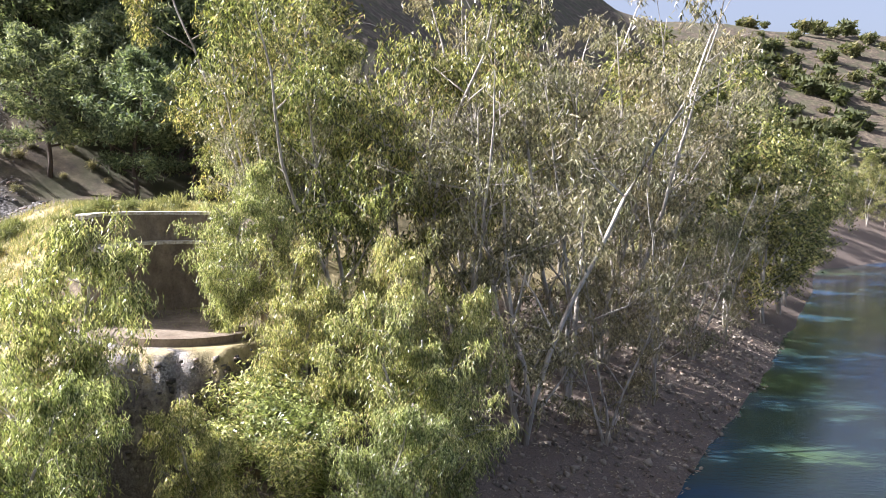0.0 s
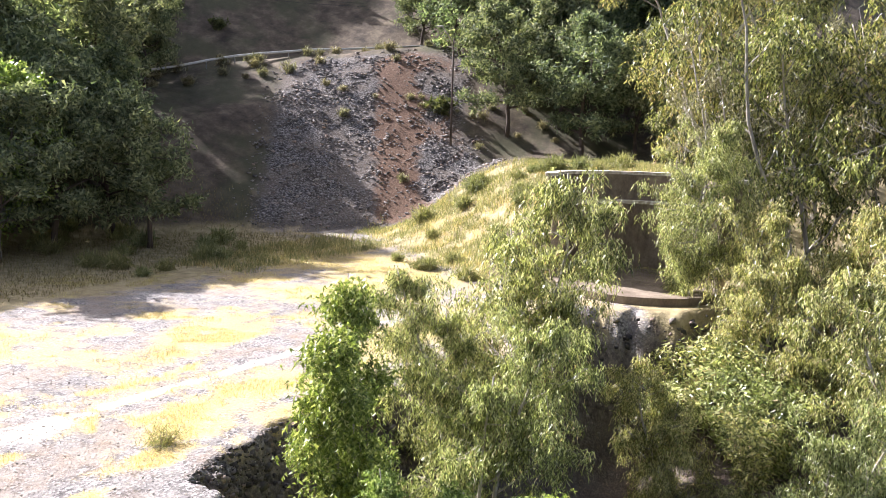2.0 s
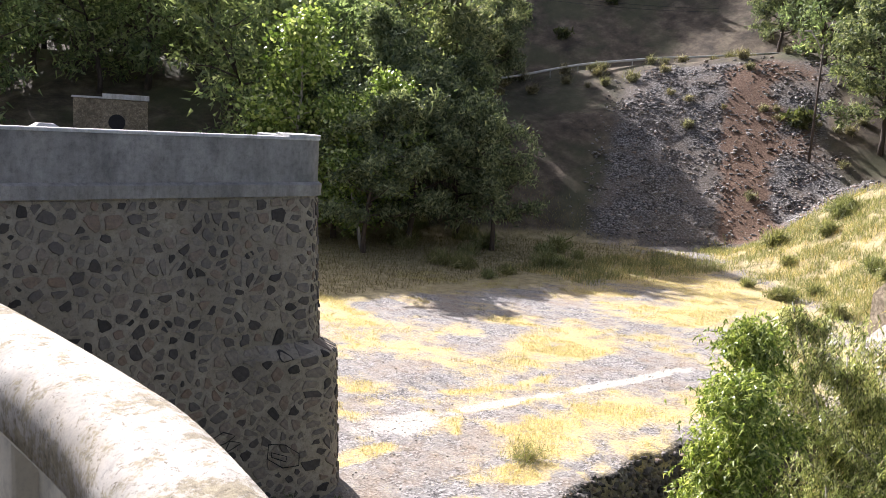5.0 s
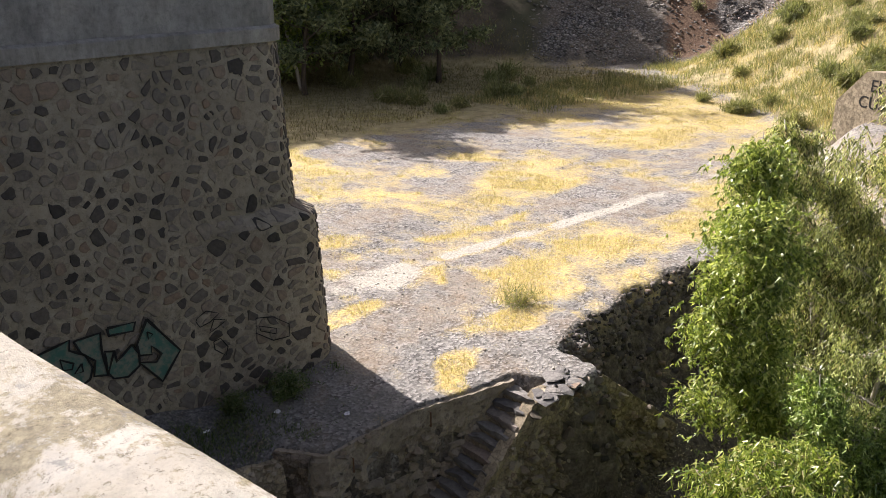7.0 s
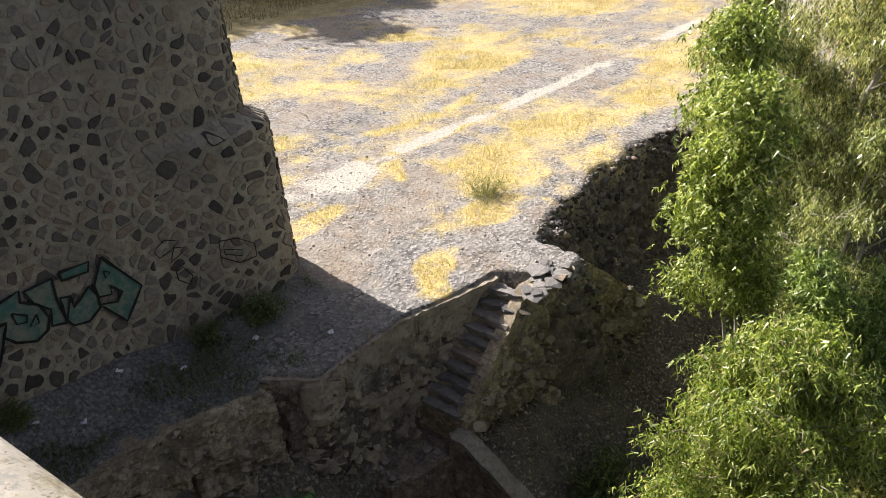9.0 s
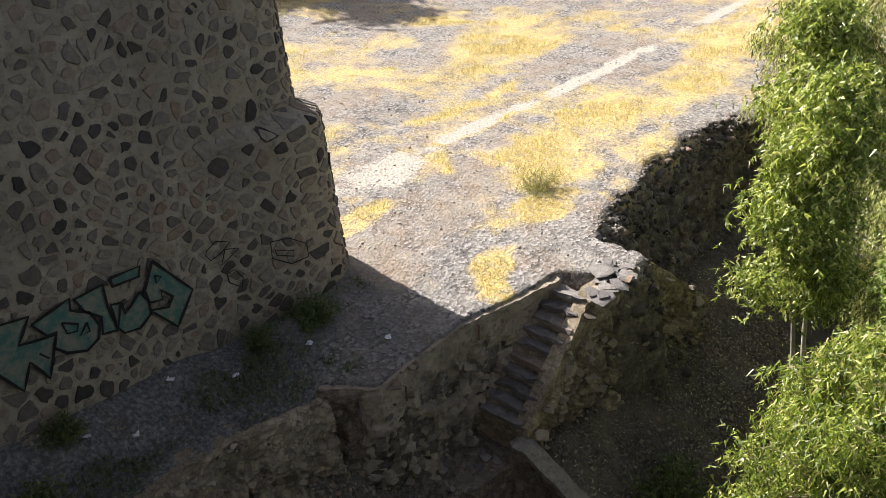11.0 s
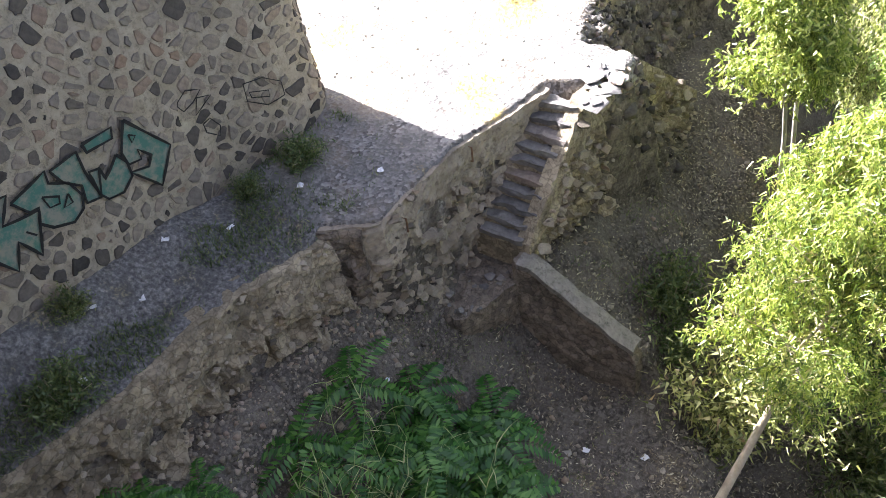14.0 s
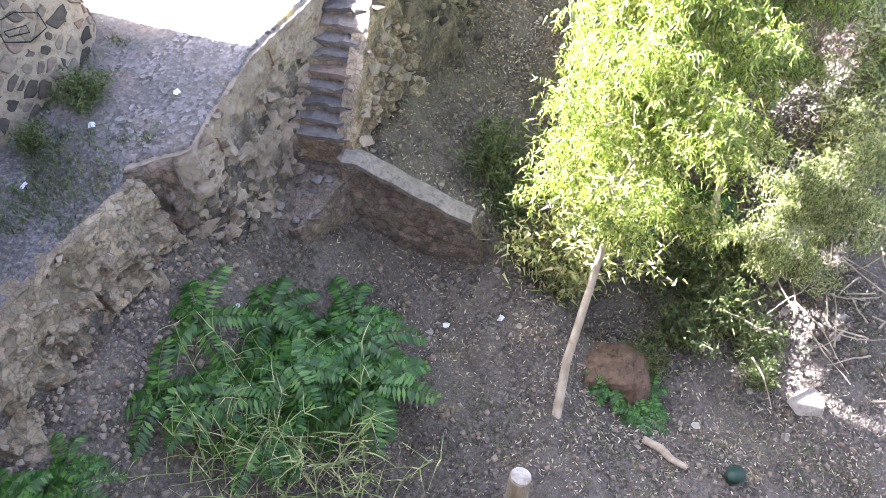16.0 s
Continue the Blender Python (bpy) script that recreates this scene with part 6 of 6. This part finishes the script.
grass_stuff("berm_weeds", 42000, (-19.4, 0.8, -16.8, 9.3), lambda x, y, z, m, r: (z > -0.6) & (r < clumpy(x, y, 0.16, 0.46, 88) * (0.28 + 0.65 * sstep(-17.6, -19.0, x))), 0.14, 0.012, M_WEED, "low green weeds at the wall foot", 313, 0.7)
grass_stuff("gully_weeds", 60000, (-17, 0.8, -4, 13), lambda x, y, z, m, r: (z < -1.8) & (r < clumpy(x, y, 0.02, 0.45, 89) * 0.8), 0.12, 0.012, M_WEED, "green weeds on the gully floor", 314, 0.7)

for (x, y, z, h) in ((-15.86, 9.55, -0.45, 0.32), (-16.12, 7.75, -0.75, 0.3)):
    r_ = base("iron_staple", (x, y, z))
    tagged(r_, "small rusty iron staple fixed in the wall", "iron staple", "iron staples")
    part("bar", raw_mesh("bar", *tube([(-0.1, 0, h / 2), (0.06, 0, h / 2), (0.06, 0, -h / 2), (-0.1, 0, -h / 2)], [0.018] * 4, 6), [M_RUSTY]), None, r_)

ledge_block = base("broken_footing", (-15.45, 8.6, -3.95))
tagged(ledge_block, "broken dark rubble footing at the foot of the steps", "footing")
bm = bmesh.new()
foot = [(-0.75, -0.75), (0.2, -0.75), (0.7, 0.62), (0.62, 0.95), (-0.6, 0.95)]
lo, hi = [bm.verts.new((x * 1.08, y * 1.04, -1.6)) for x, y in foot], [bm.verts.new((x, y, 1.0 + 0.05 * y)) for x, y in foot]
bm.faces.new(lo[::-1])
bm.faces.new(hi)
for q in range(5):
    bm.faces.new((lo[q], lo[(q + 1) % 5], hi[(q + 1) % 5], hi[q]))
bmesh.ops.triangulate(bm, faces=bm.faces[:])
for _ in range(4):
    bmesh.ops.subdivide_edges(bm, edges=bm.edges[:], cuts=1, use_grid_fill=True)
    bmesh.ops.triangulate(bm, faces=bm.faces[:])
for v in bm.verts:
    v.co += 0.06 * noise.noise_vector(v.co * 2.1) + 0.06 * noise.noise_vector(v.co * 5.0) + 0.045 * noise.noise_vector(v.co * 12.0)
part("rubble_mass", bm, M_DARKRUBBLE, ledge_block)


def loose_stone(seed, size):
    r = random.Random(seed)
    bm = bmesh.new()
    for _ in range(12):
        bm.verts.new(Vector((r.gauss(0, 1), r.gauss(0, 1), r.gauss(0, 0.7))).normalized() * size * r.uniform(0.7, 1.0))
    bmesh.ops.convex_hull(bm, input=bm.verts[:])
    return bm


rng_f = random.Random(77)
for k in range(30):
    st = part("rubble_stone", loose_stone(k, rng_f.uniform(0.05, 0.14)), M_STEP, ledge_block)
    st.location = (rng_f.uniform(-0.7, 0.4), rng_f.uniform(-0.7, 0.8), 1.0 + rng_f.uniform(-0.05, 0.06))

# scraps of paper lying about
rng_s = np.random.RandomState(19)
for x, y in [(-18.6, 4.2), (-18.9, 3.6), (-18.3, 2.7), (-19.0, 5.2), (-18.5, 6.1), (-14.0, 7.3), (-13.2, 6.6), (-12.6, 7.6), (-15.8, 6.1), (-18.0, 7.4), (-16.9, 8.3), (-11.6, 8.0)]:
    g = np.array([(i, j) for j in range(4) for i in range(4)], float) / 3 - 0.5
    h = rng_s.uniform(0, 0.035, 16)
    v = [(a * 0.13 + rng_s.normal() * 0.008, b * 0.09 + rng_s.normal() * 0.008, c) for (a, b), c in zip(g, h)]
    f = [(j * 4 + i, j * 4 + i + 1, j * 4 + i + 5, j * 4 + i + 4) for j in range(3) for i in range(3)]
    scrap = new("paper_scrap", raw_mesh("paper_scrap", v, f, [M_SIGN]))
    scrap.matrix_world = pose(x, y, height(x, y) + 0.01, 0, 0, rng_s.uniform(0, 360))
    tagged(scrap, "crumpled white paper scrap lying on bare soil", "litter", "scraps of litter")

M_POT = plain("green_plastic", (0.03, 0.06, 0.045), 0.35)
M_SOIL = mortar_material("orange_soil", (0.09, 0.06, 0.04), (0.24, 0.165, 0.11))

# dead brush and a sawn log on the bank
def brush_pile(x, y, seed, n):
    b = tagged(base("brush_pile", (x, y, height(x, y))), "heap of dry dead branches on the bank", "brush pile", "brush piles")
    rng = np.random.RandomState(seed)
    for k in range(n):
        a = rng.uniform(0, 6.28)
        p = wander(rng.normal(size=3) * np.array([0.8, 1.2, 0.12]) + np.array([0, 0, 0.15]), (math.cos(a), math.sin(a), rng.uniform(-0.15, 0.3)), rng.uniform(0.6, 1.8), 5, rng, 0.2)
        part("branch", raw_mesh("branch", *tube(p, [0.022 - 0.003 * q for q in range(6)], 5), [M_DEAD]), None, b)


brush_pile(-5.3, 10.6, 8, 46)
brush_pile(-4.7, 14.2, 9, 30)
log = tagged(base("sawn_log", (-8.2, 6.25, height(-8.2, 6.25) + 0.06), -30), "pale weathered sawn log on the gully floor", "log")
part("timber", raw_mesh("timber", *tube([(-0.45, 0, 0), (-0.1, 0.05, 0.03), (0.15, 0.02, 0.02), (0.45, 0.06, 0.05)], [0.07, 0.085, 0.07, 0.05], 10), [M_DEAD]), None, log)
stump = tagged(base("cut_stump", (-10.62, 4.45, height(-10.62, 4.45))), "pale cut tree stump standing in the gully", "stump")
part("timber", raw_mesh("timber", *tube([(0, -0.1, -0.3), (0.03, 0.05, 0.3), (0.08, 0.2, 0.95)], [0.22, 0.19, 0.18], 12), [M_DEAD]), None, stump, "weathered bark")
part("cut_face", raw_mesh("cut_face", *tube([(0.08, 0.2, 0.94), (0.085, 0.21, 0.97)], [0.175, 0.17], 12), [M_BARK]), None, stump, "pale sawn end")

# undercut earth bank beside the leaning tree
niche = tagged(base("earth_bank", (-9.3, 7.75, height(-9.3, 7.75) - 0.1), 8), "undercut bare earth bank with an orange hollow", "earth bank")
bm = bmesh.new()
bmesh.ops.create_grid(bm, x_segments=36, y_segments=20, size=1.0)
for v in bm.verts:
    a, b = v.co.x, v.co.y
    edge_x = max(0.0, 1 - a ** 6)
    rise = 1.05 * float(sstep(-1.0, -0.2, b)) * edge_x
    under = 0.55 * math.exp(-((a + 0.35) / 0.38) ** 2) * math.exp(-((b + 0.68) / 0.2) ** 2)
    v.co = Vector((a * 0.85, b * 0.8 + under, 0.75 * rise - 0.3 * float(sstep(0.3, 1.0, b)))) + 0.09 * noise.noise_vector(Vector((a * 2.5, b * 2.5, 3.0))) + 0.045 * noise.noise_vector(Vector((a * 8, b * 8, 5.0)))
    v.co.z -= 0.12
part("soil", bm, M_SOIL, niche, "orange-brown bare soil")
for k in range(16):
    st = part("stone", loose_stone(500 + k, rng_f.uniform(0.04, 0.1)), M_STEP, niche)
    st.location = (rng_f.uniform(-0.8, 0.8), rng_f.uniform(-1.1, -0.75), rng_f.uniform(0.0, 0.08))

# old pot and loose masonry on the bank
pot = tagged(base("plant_pot", (-6.95, 6.15, height(-6.95, 6.15)), 20), "dark green plastic pot lying on the bank", "pot")
part("shell", raw_mesh("shell", *tube([(0, 0, 0.02), (0.02, 0.01, 0.12), (0.05, 0.03, 0.24), (0.052, 0.031, 0.25), (0.05, 0.03, 0.2), (0.02, 0.01, 0.08)], [0.12, 0.15, 0.18, 0.16, 0.15, 0.11], 18), [M_POT], True), None, pot)
for k, (x, y, r) in enumerate([(-5.55, 8.1, 0.42), (-5.1, 9.6, 0.13), (-5.0, 10.1, 0.15), (-6.2, 9.0, 0.1), (-5.9, 7.4, 0.12), (-6.6, 8.3, 0.1), (-7.6, 7.2, 0.11), (-6.0, 10.2, 0.12), (-11.9, 9.0, 0.12), (-12.9, 7.4, 0.1), (-11.2, 7.9, 0.09)]):
    bm = loose_stone(700 + k, r)
    for v in bm.verts:
        v.co.z *= 0.55
    lump = new("stone_lump", bpy.data.meshes.new("stone_lump"))
    bm.to_mesh(lump.data)
    bm.free()
    lump.data.materials.append(M_PEBBLE)
    lump.location = (x, y, height(x, y) + 0.1 * r)
    tagged(lump, "pale broken stone lying on the gully bank", "stone", "loose stones on the bank")

# broken slabs on the end of the retaining wall
slabs = tagged(base("loose_slabs", (-14.4, 12.1, 0.0)), "broken pale slate slabs lying on the wall end", "stone slabs")
for k in range(16):
    bm = loose_stone(200 + k, rng_f.uniform(0.16, 0.34))
    for v in bm.verts:
        v.co.z *= 0.2
    sl = part("slab", bm, M_STEP, slabs)
    sl.location = (rng_f.uniform(-0.3, 0.35), rng_f.uniform(-0.9, 0.75), rng_f.uniform(-0.02, 0.06))
    sl.rotation_euler = (rng_f.uniform(-0.15, 0.15), rng_f.uniform(-0.15, 0.15), rng_f.uniform(0, 6))

# ---- stones of the walls ----
masonry(abut, wall_surface, (-0.4, -0.6, 12.8, 6.7), 0.35, 0.27, 201, M_STONE, M_STONE_J, 0.03, 0.026, limit=300, first=lambda u, v: 5.6 < u < 10.4 and v < 5.2)
def studded(owner, surface, rect, n, lo, hi, seed, mat, keep=lambda u, v: True):
    """Rough stones half sunk in a crumbling wall face, each a part."""
    r = random.Random(seed)
    kinds = []
    for q in range(14):
        bm = loose_stone(seed * 50 + q, 1.0)
        me = bpy.data.meshes.new("stone")
        bm.to_mesh(me)
        bm.free()
        me.materials.append(mat)
        kinds.append(me)
    made = 0
    while made < n:
        u, v = r.uniform(rect[0], rect[2]), r.uniform(rect[1], rect[3])
        if not keep(u, v):
            continue
        p, m = surface(u, v)
        s = lo + (hi - lo) * r.random() ** 2
        ob = part("stone", r.choice(kinds), None, owner)
        ob.matrix_basis = Matrix.LocRotScale(p - m.normalized() * s * 0.05, Euler((r.uniform(-0.4, 0.4), r.uniform(-0.4, 0.4), r.uniform(0, 6.28))), (s, s * r.uniform(0.7, 1.1), s * r.uniform(0.5, 0.8)))
        made += 1


surf_p, len_p = chain_surface(PLAT, 0.05)
studded(platform_wall, surf_p, (0.1, -4.0, len_p - 0.1, -0.25), 260, 0.05, 0.17, 202, M_RUBBLE, lambda u, v: noise.noise((u * 0.9, v * 0.9, 4.0)) - 0.25 * v > 0.3)
surf_e, len_e = chain_surface(EAST, 0.03)
studded(stair_wall, surf_e, (0.02, -4.2, len_e, -0.02), 300, 0.06, 0.2, 203, M_RUBBLE, lambda u, v: v < -2.15 + 1.05 * u and v < (-0.05 if u < 3.6 else -0.1 - 0.85 * (u - 3.6)))
surf_b, len_b = chain_surface(BERM, -0.1, 0.26)
studded(berm_wall, surf_b, (0.3, -2.4, len_b - 0.05, -0.5), 300, 0.03, 0.11, 204, M_RUBBLE)
